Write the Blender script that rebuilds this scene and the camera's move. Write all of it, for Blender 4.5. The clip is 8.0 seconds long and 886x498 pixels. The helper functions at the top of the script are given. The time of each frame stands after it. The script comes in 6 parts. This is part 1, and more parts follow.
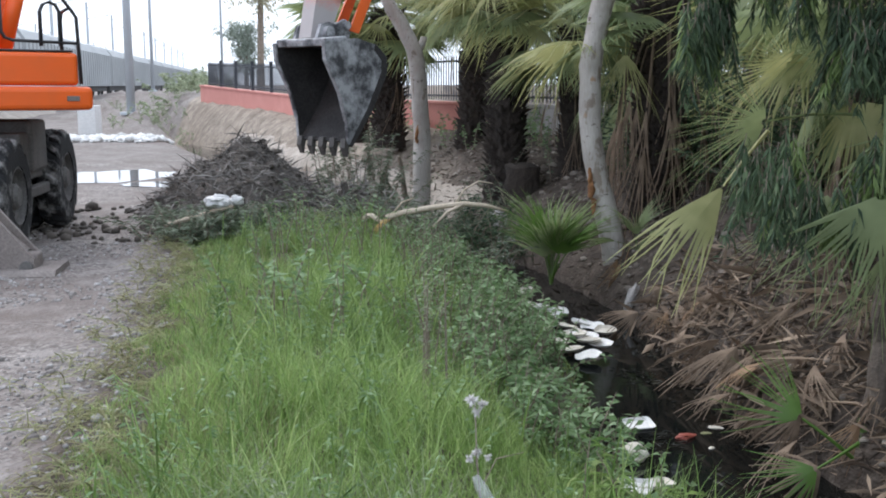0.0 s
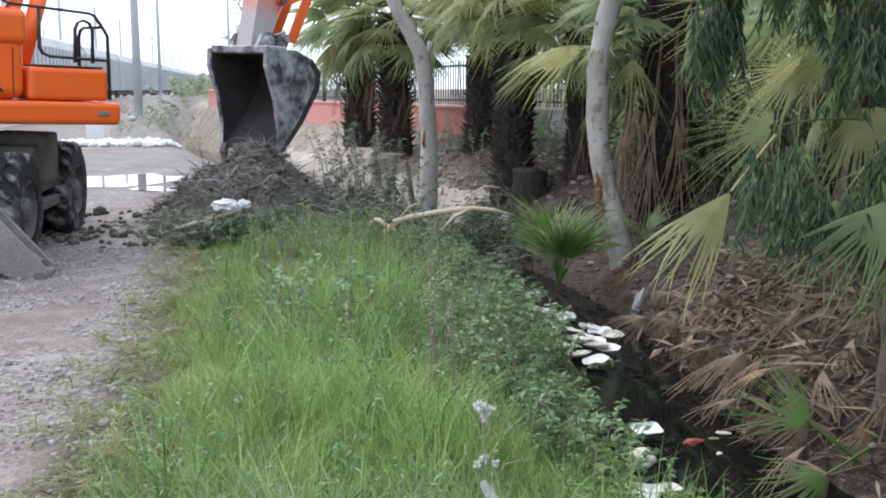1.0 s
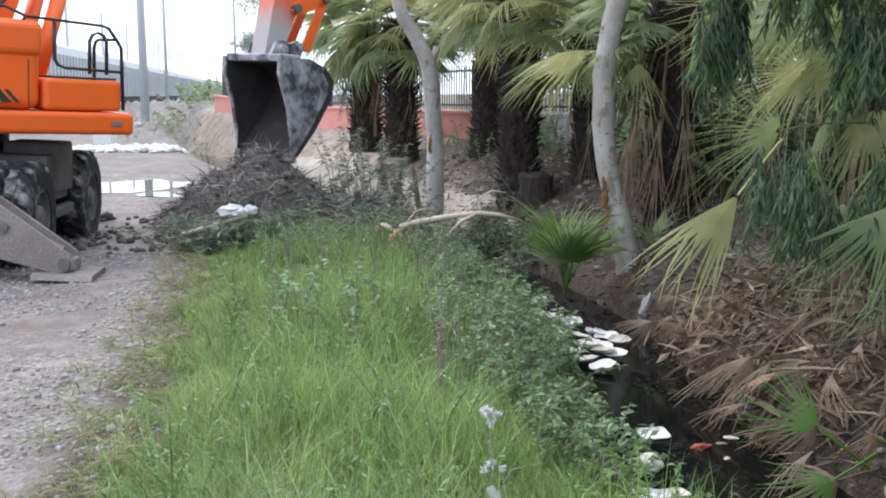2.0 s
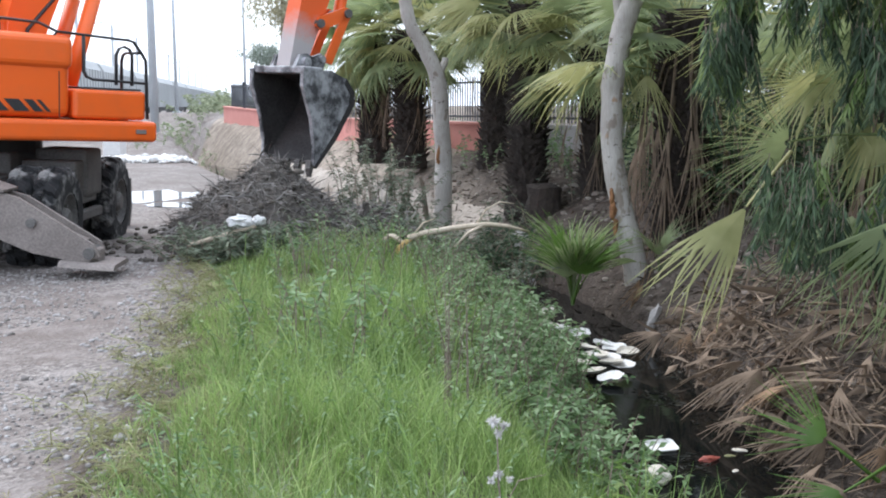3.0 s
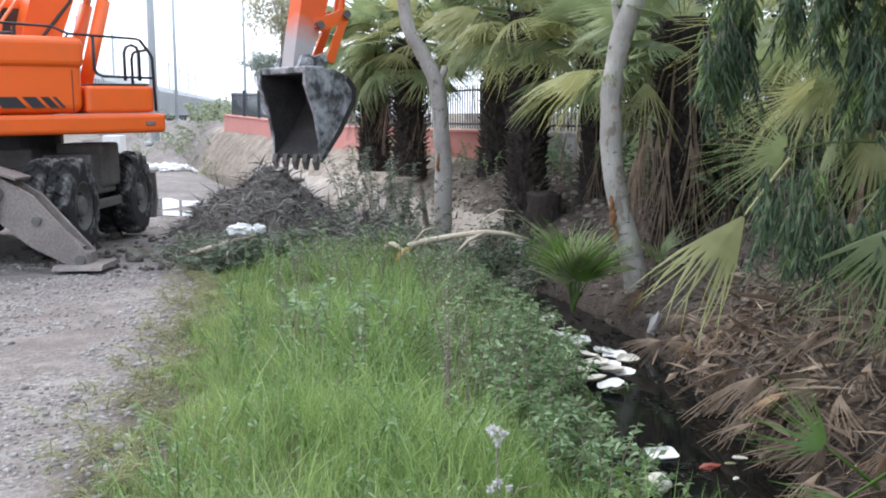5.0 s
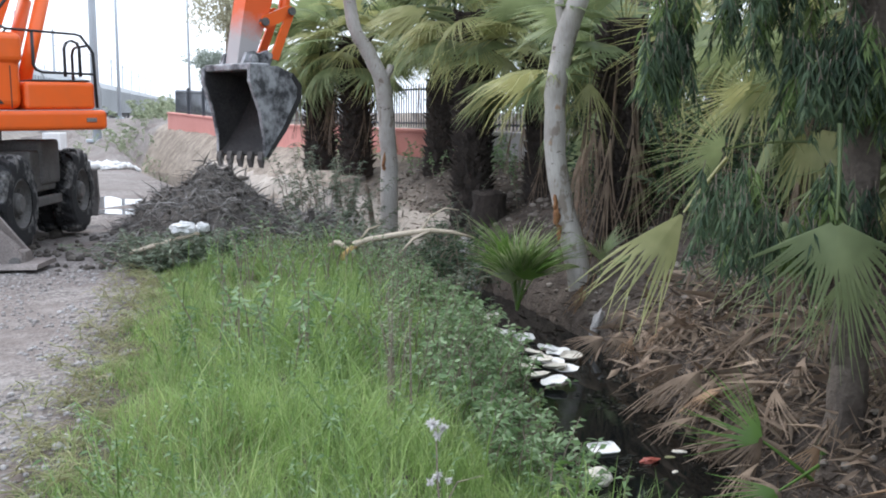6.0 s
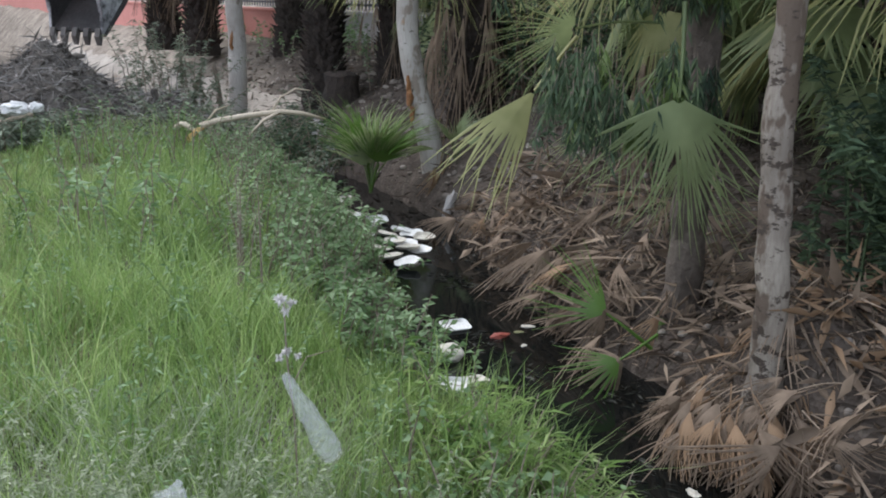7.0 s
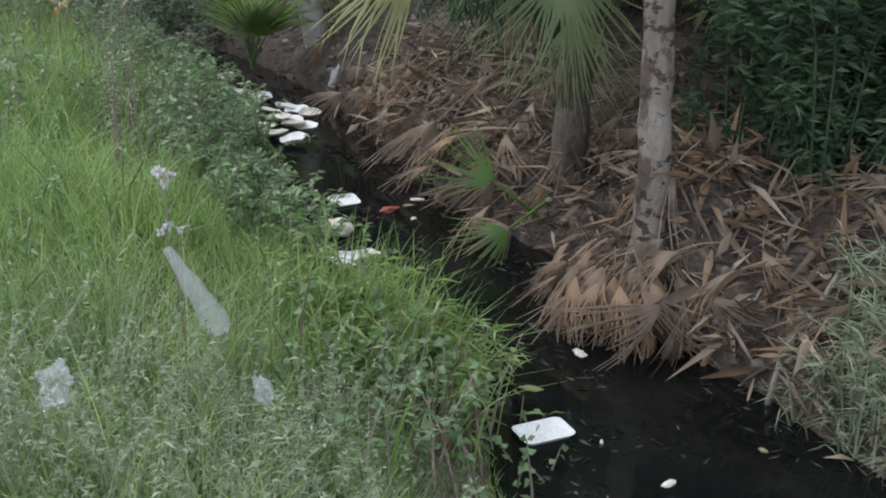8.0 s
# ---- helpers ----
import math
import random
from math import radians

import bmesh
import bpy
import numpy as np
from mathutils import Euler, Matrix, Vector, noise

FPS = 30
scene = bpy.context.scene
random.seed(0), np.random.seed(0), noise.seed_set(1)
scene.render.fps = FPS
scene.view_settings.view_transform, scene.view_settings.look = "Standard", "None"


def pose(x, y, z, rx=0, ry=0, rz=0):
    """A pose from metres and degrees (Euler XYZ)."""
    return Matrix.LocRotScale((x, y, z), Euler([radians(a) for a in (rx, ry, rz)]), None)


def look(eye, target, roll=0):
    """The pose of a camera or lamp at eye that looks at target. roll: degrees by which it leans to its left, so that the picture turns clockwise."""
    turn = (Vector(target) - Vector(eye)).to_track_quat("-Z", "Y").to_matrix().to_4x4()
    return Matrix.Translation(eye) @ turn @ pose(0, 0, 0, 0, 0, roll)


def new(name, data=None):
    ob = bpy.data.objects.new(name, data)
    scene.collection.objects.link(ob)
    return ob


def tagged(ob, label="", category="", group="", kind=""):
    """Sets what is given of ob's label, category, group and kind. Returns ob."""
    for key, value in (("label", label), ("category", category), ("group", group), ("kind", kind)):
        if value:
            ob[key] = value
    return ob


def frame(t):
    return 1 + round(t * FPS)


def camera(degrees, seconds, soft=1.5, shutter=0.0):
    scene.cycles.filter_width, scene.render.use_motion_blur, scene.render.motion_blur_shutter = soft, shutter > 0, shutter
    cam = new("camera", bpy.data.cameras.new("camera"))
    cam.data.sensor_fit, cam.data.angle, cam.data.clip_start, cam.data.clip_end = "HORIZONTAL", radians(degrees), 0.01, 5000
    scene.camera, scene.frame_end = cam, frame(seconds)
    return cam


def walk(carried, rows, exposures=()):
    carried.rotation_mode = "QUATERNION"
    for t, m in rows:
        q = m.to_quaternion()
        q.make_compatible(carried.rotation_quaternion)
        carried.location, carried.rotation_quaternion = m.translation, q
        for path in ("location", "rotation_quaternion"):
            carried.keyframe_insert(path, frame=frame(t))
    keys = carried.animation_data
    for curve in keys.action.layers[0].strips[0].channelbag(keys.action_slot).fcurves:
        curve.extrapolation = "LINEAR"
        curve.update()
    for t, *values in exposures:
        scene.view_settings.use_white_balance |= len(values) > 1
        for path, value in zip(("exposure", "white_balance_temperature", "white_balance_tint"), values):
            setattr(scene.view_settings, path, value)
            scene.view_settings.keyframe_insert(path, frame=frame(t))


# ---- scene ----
cam = camera(47.24, 8.0, soft=1.9)


def aim(yaw, pitch, roll, x, y, z):
    """A camera pose from its bearing, tilt and roll in degrees."""
    a, b = radians(yaw), radians(pitch)
    way = Vector((math.sin(a) * math.cos(b), math.cos(a) * math.cos(b), math.sin(b)))
    eye = Vector((x, y, z))
    return look(eye, eye + way, roll)


PATH = [
    (0.0, 0.00, -9.21, 0.00, -0.000, 0.000, 1.650),
    (0.5, -0.08, -9.24, -0.05, -0.004, 0.002, 1.651),
    (1.0, -0.39, -8.97, -0.01, -0.003, 0.002, 1.652),
    (1.5, -0.52, -8.91, -0.17, -0.003, 0.003, 1.654),
    (3.0, -1.21, -8.06, -0.11, -0.002, 0.000, 1.651),
    (3.5, -1.21, -7.95, -0.19, -0.001, -0.007, 1.655),
    (4.0, -1.25, -7.86, -0.27, 0.002, -0.005, 1.652),
    (5.5, -1.21, -7.59, -0.24, 0.005, -0.010, 1.657),
    (6.0, 1.77, -7.67, 0.11, 0.025, -0.038, 1.649),
    (6.5, 6.07, -11.28, 0.71, 0.038, -0.014, 1.623),
    (7.0, 10.14, -14.01, 1.17, 0.051, 0.003, 1.601),
    (7.5, 13.05, -16.84, 1.23, 0.057, 0.009, 1.577),
    (8.0, 16.77, -20.70, 1.48, 0.068, 0.020, 1.557),
]
walk(cam, [(t, aim(yaw, pitch, roll, x, y, z)) for t, yaw, pitch, roll, x, y, z in PATH],
     [(0.0, 0.76, 6150, 10), (0.5, 0.93, 6150, 10), (1.0, 0.98, 6150, 10), (1.5, 1.04, 6150, 10), (3.5, 1.05, 6150, 10), (5.5, 1.05, 6150, 10), (6.2, 0.92, 6150, 10), (8.0, 0.68, 6150, 10)])

# ---- light ----
world = bpy.data.worlds.new("overcast_sky")
scene.world = world
world.use_nodes = True
wn, wl = world.node_tree.nodes, world.node_tree.links
sky = wn.new("ShaderNodeTexSky")
sky.sky_type, sky.sun_disc = "NISHITA", False
sky.sun_elevation, sky.sun_rotation = radians(52), radians(-40)
sky.air_density, sky.dust_density, sky.ozone_density = 1.0, 6.0, 1.0
haze = wn.new("ShaderNodeMixRGB")
haze.inputs[0].default_value = 0.8
haze.inputs[2].default_value = (8.8, 9.5, 10.6, 1)
wl.new(sky.outputs[0], haze.inputs[1])
wl.new(haze.outputs[0], wn["Background"].inputs["Color"])
wn["Background"].inputs["Strength"].default_value = 0.12
sun = new("sun", bpy.data.lights.new("sun", "SUN"))
sun.data.energy, sun.data.angle, sun.data.color = 0.9, radians(30), (1.0, 0.97, 0.93)
sun.matrix_world = look((-20, 24, 40), (0, 0, 0))


# ---- materials ----
class Mat:
    """A node material under construction."""

    def __init__(self, name, rough=0.8, metal=0.0, spec=0.4):
        self.m = bpy.data.materials.new(name)
        self.m.use_nodes = True
        self.n, self.l = self.m.node_tree.nodes, self.m.node_tree.links
        self.b = self.n["Principled BSDF"]
        self.b.inputs["Roughness"].default_value = rough
        self.b.inputs["Metallic"].default_value = metal
        self.b.inputs["Specular IOR Level"].default_value = spec
        self.co = self.n.new("ShaderNodeTexCoord").outputs["Object"]

    def noise(self, scale, detail=4, rough=0.6, stretch=None):
        t = self.n.new("ShaderNodeTexNoise")
        t.inputs["Scale"].default_value, t.inputs["Detail"].default_value = scale, detail
        t.inputs["Roughness"].default_value = rough
        co = self.co
        if stretch:
            mp = self.n.new("ShaderNodeMapping")
            mp.inputs["Scale"].default_value = stretch
            self.l.new(co, mp.inputs["Vector"])
            co = mp.outputs[0]
        self.l.new(co, t.inputs["Vector"])
        return t.outputs["Fac"]

    def voronoi(self, scale, out="Distance", feature="F1"):
        t = self.n.new("ShaderNodeTexVoronoi")
        t.feature = feature
        t.inputs["Scale"].default_value = scale
        self.l.new(self.co, t.inputs["Vector"])
        return t.outputs[out]

    def ramp(self, fac, stops):
        r = self.n.new("ShaderNodeValToRGB")
        e = r.color_ramp.elements
        while len(e) < len(stops):
            e.new(0.5)
        for k, (pos, col) in zip(e, stops):
            k.position = pos
            k.color = (*col, 1) if len(col) == 3 else col
        self.l.new(fac, r.inputs["Fac"])
        return r.outputs["Color"]

    def mix(self, fac, a, b, mode="MIX"):
        x = self.n.new("ShaderNodeMixRGB")
        x.blend_type = mode
        for i, v in ((0, fac), (1, a), (2, b)):
            if isinstance(v, (int, float)):
                x.inputs[i].default_value = v
            elif isinstance(v, tuple):
                x.inputs[i].default_value = (*v, 1)
            else:
                self.l.new(v, x.inputs[i])
        return x.outputs[0]

    def attr(self, name):
        a = self.n.new("ShaderNodeAttribute")
        a.attribute_name = name
        return a.outputs["Fac"]

    def island(self):
        return self.n.new("ShaderNodeNewGeometry").outputs["Random Per Island"]

    def random(self):
        return self.n.new("ShaderNodeObjectInfo").outputs["Random"]

    def color(self, c):
        if isinstance(c, tuple):
            self.b.inputs["Base Color"].default_value = (*c, 1)
        else:
            self.l.new(c, self.b.inputs["Base Color"])
        return self

    def roughness(self, c):
        self.l.new(c, self.b.inputs["Roughness"])
        return self

    def bump(self, h, strength=0.5, dist=0.02):
        b = self.n.new("ShaderNodeBump")
        b.inputs["Strength"].default_value, b.inputs["Distance"].default_value = strength, dist
        self.l.new(h, b.inputs["Height"])
        self.l.new(b.outputs[0], self.b.inputs["Normal"])
        return self

    def thin(self, amount=0.35):
        """Lets light through a leaf."""
        t = self.n.new("ShaderNodeBsdfTranslucent")
        src = self.b.inputs["Base Color"]
        if src.links:
            self.l.new(src.links[0].from_socket, t.inputs["Color"])
        else:
            t.inputs["Color"].default_value = src.default_value
        x = self.n.new("ShaderNodeMixShader")
        x.inputs[0].default_value = amount
        self.l.new(self.b.outputs[0], x.inputs[1])
        self.l.new(t.outputs[0], x.inputs[2])
        self.l.new(x.outputs[0], self.n["Material Output"].inputs["Surface"])
        return self


def stained(name, c1, c2, scale, rough=0.8, metal=0.0, bump=0.3, fine=60, dist=0.01):
    m = Mat(name, rough, metal)
    big = m.ramp(m.noise(scale, 6), [(0.3, c1), (0.7, c2)])
    m.color(m.mix(0.35, big, m.ramp(m.noise(fine, 3), [(0.3, tuple(v * 0.6 for v in c1)), (0.7, tuple(min(1, v * 1.3) for v in c2))])))
    return m.bump(m.noise(fine, 5), bump, dist)


def leafy(name, cols, rough=0.5, thin=0.35, spec=0.4):
    m = Mat(name, rough, 0, spec)
    n = len(cols)
    c = m.ramp(m.island(), [(i / max(1, n - 1), col) for i, col in enumerate(cols)])
    m.color(m.mix(0.35, c, m.ramp(m.noise(2.5, 3), [(0.3, tuple(v * 0.6 for v in cols[0])), (0.7, tuple(v * 1.35 for v in cols[-1]))])))
    return m.thin(thin).m


# ground: gravel road, soil and damp earth by zone
g = Mat("ground_earth", 0.9, 0, 0.25)
road_c = g.mix(g.ramp(g.voronoi(38, "Color"), [(0.25, (0, 0, 0)), (0.85, (1, 1, 1))]), (0.115, 0.103, 0.096), (0.37, 0.338, 0.315))
road_c = g.mix(g.ramp(g.noise(0.9, 5), [(0.38, (0, 0, 0)), (0.62, (1, 1, 1))]), road_c, (0.165, 0.138, 0.125))
road_c = g.mix(g.ramp(g.noise(3.5, 5), [(0.5, (0, 0, 0)), (0.72, (1, 1, 1))]), road_c, (0.27, 0.244, 0.228))
soil_c = g.mix(g.ramp(g.noise(3, 6), [(0.35, (0, 0, 0)), (0.65, (1, 1, 1))]), (0.042, 0.033, 0.027), (0.115, 0.092, 0.076))
soil_c = g.mix(g.ramp(g.voronoi(22, "Color"), [(0.6, (0, 0, 0)), (0.95, (0.7, 0.7, 0.7))]), soil_c, (0.18, 0.15, 0.124))
zone = g.ramp(g.mix(0.22, g.attr("soil"), g.noise(5, 5), "ADD"), [(0.5, (0, 0, 0)), (0.7, (1, 1, 1))])
sand_c = g.mix(g.ramp(g.noise(1.8, 7, 0.7), [(0.35, (0, 0, 0)), (0.68, (1, 1, 1))]), (0.16, 0.128, 0.102), (0.37, 0.315, 0.258))
sand_c = g.mix(g.ramp(g.noise(11, 5), [(0.5, (0, 0, 0)), (0.75, (0.8, 0.8, 0.8))]), sand_c, (0.1, 0.083, 0.068))
soil_c = g.mix(g.ramp(g.mix(0.3, g.attr("sand"), g.noise(2.4, 5), "ADD"), [(0.4, (0, 0, 0)), (0.75, (1, 1, 1))]), soil_c, sand_c)
g.color(g.mix(zone, road_c, soil_c))
g.bump(g.mix(0.5, g.voronoi(38), g.noise(9, 6)), 0.8, 0.03)
GROUND = g.m

w = Mat("black_water", 0.05, 0, 0.27)
w.color(w.ramp(w.noise(1.2, 4), [(0.4, (0.004, 0.005, 0.005)), (0.75, (0.01, 0.011, 0.01))]))
w.bump(w.noise(6, 3, 0.5), 0.05, 0.02)
WATER = w.m

ORANGE = Mat("orange_paint", 0.38, 0, 0.5)
ORANGE.color(ORANGE.mix(ORANGE.ramp(ORANGE.noise(2.2, 6), [(0.45, (0, 0, 0)), (0.8, (0.5, 0.5, 0.5))]), (0.82, 0.125, 0.012), (0.55, 0.13, 0.04)))
ORANGE = ORANGE.m
WORN = Mat("worn_orange_grey_steel", 0.6, 0.0)
worn_up = WORN.n.new("ShaderNodeSeparateXYZ")
WORN.l.new(WORN.co, worn_up.inputs[0])
rubbed = WORN.mix(0.5, WORN.ramp(worn_up.outputs["Z"], [(0.0, (1, 1, 1)), (1.0, (0, 0, 0))]), WORN.noise(5, 8, 0.75), "ADD")
WORN.color(WORN.mix(WORN.ramp(rubbed, [(0.55, (0, 0, 0)), (0.95, (1, 1, 1))]), (0.72, 0.11, 0.02), (0.42, 0.39, 0.385)))
WORN = WORN.m
STEEL = Mat("scraped_bucket_steel", 0.55, 0.25)
STEEL.color(STEEL.mix(STEEL.ramp(STEEL.noise(2.6, 9, 0.72), [(0.41, (0, 0, 0)), (0.57, (1, 1, 1))]), (0.06, 0.061, 0.066), (0.43, 0.435, 0.45)))
STEEL.bump(STEEL.noise(14, 6), 0.4, 0.02)
STEEL = STEEL.m
TOOTH = stained("ground_tooth_steel", (0.04, 0.037, 0.035), (0.15, 0.14, 0.13), 8, 0.6, 0.2, 0.3, 40).m
# muddy steel, darkened further to paint in the shade inside the bucket
SHADED_MUDSTEEL = stained("shade_dark_muddy_steel", (0.01, 0.01, 0.011), (0.06, 0.056, 0.054), 2.2, 0.85, 0.0, 0.6, 30, 0.02).m
CHASSIS = stained("dusty_grey_chassis", (0.06, 0.058, 0.056), (0.16, 0.15, 0.142), 3, 0.75, 0, 0.3, 40).m
LEG = stained("dusty_brown_steel", (0.13, 0.108, 0.098), (0.27, 0.235, 0.215), 2.5, 0.7, 0, 0.3, 40).m
RUBBER = Mat("dusty_tyre_rubber", 0.9)
RUBBER.color(RUBBER.mix(RUBBER.ramp(RUBBER.noise(5, 7, 0.65), [(0.5, (0, 0, 0)), (0.68, (1, 1, 1))]), (0.016, 0.016, 0.017), (0.26, 0.25, 0.24)))
RUBBER = RUBBER.bump(RUBBER.noise(50, 4), 0.4, 0.01).m
BLACK = stained("black_paint", (0.02, 0.02, 0.022), (0.035, 0.035, 0.037), 5, 0.5).m
GLASS = Mat("cab_glass", 0.05, 0, 0.6).color((0.03, 0.035, 0.035)).m
CHROME = Mat("chrome_rod", 0.15, 1.0).color((0.7, 0.7, 0.7)).m
GALV = stained("galvanised_pole", (0.4, 0.43, 0.46), (0.5, 0.53, 0.56), 1.2, 0.5, 0.1, 0.1).m
PINK = stained("pink_painted_wall", (0.5, 0.2, 0.17), (0.62, 0.28, 0.24), 1.5, 0.85).m
GREYWALL = stained("grey_rendered_wall", (0.3, 0.28, 0.27), (0.42, 0.4, 0.38), 2, 0.9).m
FENCE = stained("dark_fence_paint", (0.03, 0.035, 0.045), (0.06, 0.065, 0.075), 3, 0.6).m
CONCRETE = stained("pale_concrete", (0.2, 0.17, 0.14), (0.42, 0.37, 0.32), 1.4, 0.9, 0, 0.6, 14, 0.03).m
WAGON = stained("grey_wagon_steel", (0.3, 0.31, 0.31), (0.42, 0.43, 0.43), 0.3, 0.7, 0, 0.1).m
WAGON_END = stained("dark_wagon_gap", (0.05, 0.05, 0.05), (0.09, 0.09, 0.09), 0.4).m
CARDWHITE = stained("white_foam", (0.7, 0.69, 0.66), (0.82, 0.81, 0.79), 6, 0.6, 0, 0.1).m
DIRTYWHITE = stained("soiled_white_foam", (0.5, 0.45, 0.36), (0.72, 0.69, 0.62), 9, 0.7).m


# ---- building helpers ----
def mesh(name, verts, faces, material, smooth=False):
    me = bpy.data.meshes.new(name)
    me.from_pydata([tuple(v) for v in verts], [], [tuple(f) for f in faces])
    me.materials.append(material)
    if smooth:
        me.shade_smooth()
    return me


def from_bm(name, bm, material, smooth=False):
    me = bpy.data.meshes.new(name)
    bmesh.ops.recalc_face_normals(bm, faces=bm.faces)
    bm.to_mesh(me)
    bm.free()
    me.materials.append(material)
    if smooth:
        me.shade_smooth()
    return me


def part(name, bm, material, parent, label="", smooth=False):
    ob = new(name, from_bm(name, bm, material, smooth))
    ob.parent = parent
    return tagged(ob, label)


def box(bm, x0, x1, y0, y1, z0, z1, bevel=0.0, m=None, seg=2):
    r = bmesh.ops.create_cube(bm, size=1)
    bmesh.ops.transform(bm, verts=r["verts"], matrix=Matrix.Translation(((x0 + x1) / 2, (y0 + y1) / 2, (z0 + z1) / 2)) @ Matrix.Diagonal((x1 - x0, y1 - y0, z1 - z0, 1)))
    verts = r["verts"]
    if bevel:
        edges = list({e for v in verts for e in v.link_edges})
        got = bmesh.ops.bevel(bm, geom=edges, offset=bevel, segments=seg, affect="EDGES", profile=0.5)
        verts = list({v for f in got["faces"] for v in f.verts} | {v for v in verts if v.is_valid})
    if m:
        bmesh.ops.transform(bm, verts=verts, matrix=m)
    return bm


def tube(bm, points, radii, sides=8, cap=True):
    """A round bar through points with a radius at each."""
    pts = [Vector(p) for p in points]
    if isinstance(radii, (int, float)):
        radii = [radii] * len(pts)
    rings = []
    ref = Vector((0.3, 1, 0.2)).normalized()
    for i, p in enumerate(pts):
        d = (pts[min(i + 1, len(pts) - 1)] - pts[max(i - 1, 0)]).normalized()
        if abs(d.dot(ref)) > 0.95:
            ref = Vector((1, 0.1, 0.3)).normalized()
        a = (ref - d * d.dot(ref)).normalized()
        b = d.cross(a)
        rings.append([bm.verts.new(p + radii[i] * (math.cos(k * math.tau / sides) * a + math.sin(k * math.tau / sides) * b)) for k in range(sides)])
    for r0, r1 in zip(rings, rings[1:]):
        for k in range(sides):
            bm.faces.new((r0[k], r0[(k + 1) % sides], r1[(k + 1) % sides], r1[k]))
    if cap:
        bm.faces.new(rings[0][::-1])
        bm.faces.new(rings[-1])
    return bm


def prism(bm, outline, x0, x1):
    """An outline of (y, z) points drawn out along x."""
    a = [bm.verts.new((x0, y, z)) for y, z in outline]
    b = [bm.verts.new((x1, y, z)) for y, z in outline]
    n = len(a)
    for k in range(n):
        bm.faces.new((a[k], a[(k + 1) % n], b[(k + 1) % n], b[k]))
    bm.faces.new(a[::-1])
    bm.faces.new(b)
    return bm


def lathe(bm, profile, sides=28, axis="x"):
    """A (along, radius) profile turned about the x axis."""
    rings = [[bm.verts.new((u, r * math.cos(k * math.tau / sides), r * math.sin(k * math.tau / sides))) for k in range(sides)] for u, r in profile]
    for r0, r1 in zip(rings, rings[1:]):
        for k in range(sides):
            bm.faces.new((r0[k], r0[(k + 1) % sides], r1[(k + 1) % sides], r1[k]))
    return bm


BM = bmesh.new


# ---- terrain ----
DITCH_Y = [-30, 0, 3, 4.3, 5, 6, 8, 10, 12, 15, 20, 30, 45, 80]
DITCH_X = [2.6, 2.2, 1.98, 2.02, 1.9, 1.55, 1.55, 1.32, 0.9, -0.25, -2.3, -6.2, -12.6, -29]
DITCH_W = [0.6, 0.6, 0.66, 0.42, 0.55, 0.5, 0.38, 0.4, 0.36, 0.4, 0.45, 0.5, 0.5, 0.5]
WATER_Z = -0.65


def ditch(y):
    return np.interp(y, DITCH_Y, DITCH_X), np.interp(y, DITCH_Y, DITCH_W)


def wall_x(y):
    return 0.1 - 0.473 * (y - 22)


def road_edge(y):
    return np.interp(y, [0, 4, 6.5, 10, 13, 20, 30, 40], [-1.55, -1.75, -2.1, -2.7, -3.0, -4.2, -7.6, -11.5])


def ground_z(x, y):
    """Height of the ground at a place."""
    cx, hw = ditch(y)
    s = x - cx
    n1 = noise.noise((x * 0.35, y * 0.35, 3.1))
    n2 = noise.noise((x * 1.4, y * 1.4, 7.7))
    n3 = noise.noise((x * 5, y * 5, 1.3))
    far = max(0.0, 1 - y / 160)
    if abs(s) <= hw:
        return -0.95
    if s > 0:
        t = s - hw
        z = float(np.interp(t, [0, 0.08, 0.3, 0.8, 1.5, 2.4, 3.4, 6, 40, 200], [-0.95, -0.58, -0.26, 0.08, 0.46, 0.7, 0.78, 0.82, 0.7, 0]))
        z += 0.75 * min(1, max(0.0, y - 27) / 15) * min(1, max(0.0, t - 0.3) / 0.9) * far
        k = min(1, t / 0.5) * min(1, max(0.0, 3.6 - t) / 1.5 + 0.12)
        z += 0.46 * math.exp(-((x - 2.62) ** 2 + (y - 4.5) ** 2) / 0.17) * min(1, t / 0.2)
        return z + far * k * (0.12 * n1 + 0.09 * n2 + 0.05 * n3)
    t = -s - hw
    z = float(np.interp(t, [0, 0.1, 0.5, 1.0, 1.6], [-0.95, -0.64, -0.46, -0.2, 0.02]))
    edge = road_edge(y)
    verge = min(1, max(0.0, (x - edge) / 0.5))
    z += verge * (0.03 * n2 + 0.015 * n3) * min(1, t) + (1 - verge) * (0.03 * n1 + 0.01 * n3) * far
    if y > 22:
        m = math.exp(-((s + 1.5) / 0.9) ** 2) * min(1, max(0.0, y - 32) / 6) * max(0.0, 1 - max(0, y - 50) / 30)
        z += m * (0.72 + 0.3 * n2 + 0.1 * n3)
    return z


def soil_share(x, y):
    cx, hw = ditch(y)
    e = road_edge(y)
    return max(0.0, min(1.0, (x - e) / 1.1 + 0.5))


def steps(dense0, dense1, d, far, grow=1.22):
    out = list(np.arange(dense0, dense1 + 1e-6, d))
    s, v = d, dense1
    while v < far[1]:
        s *= grow
        v += s
        out.append(v)
    s, v = d, dense0
    while v > far[0]:
        s *= grow
        v -= s
        out.insert(0, v)
    return out


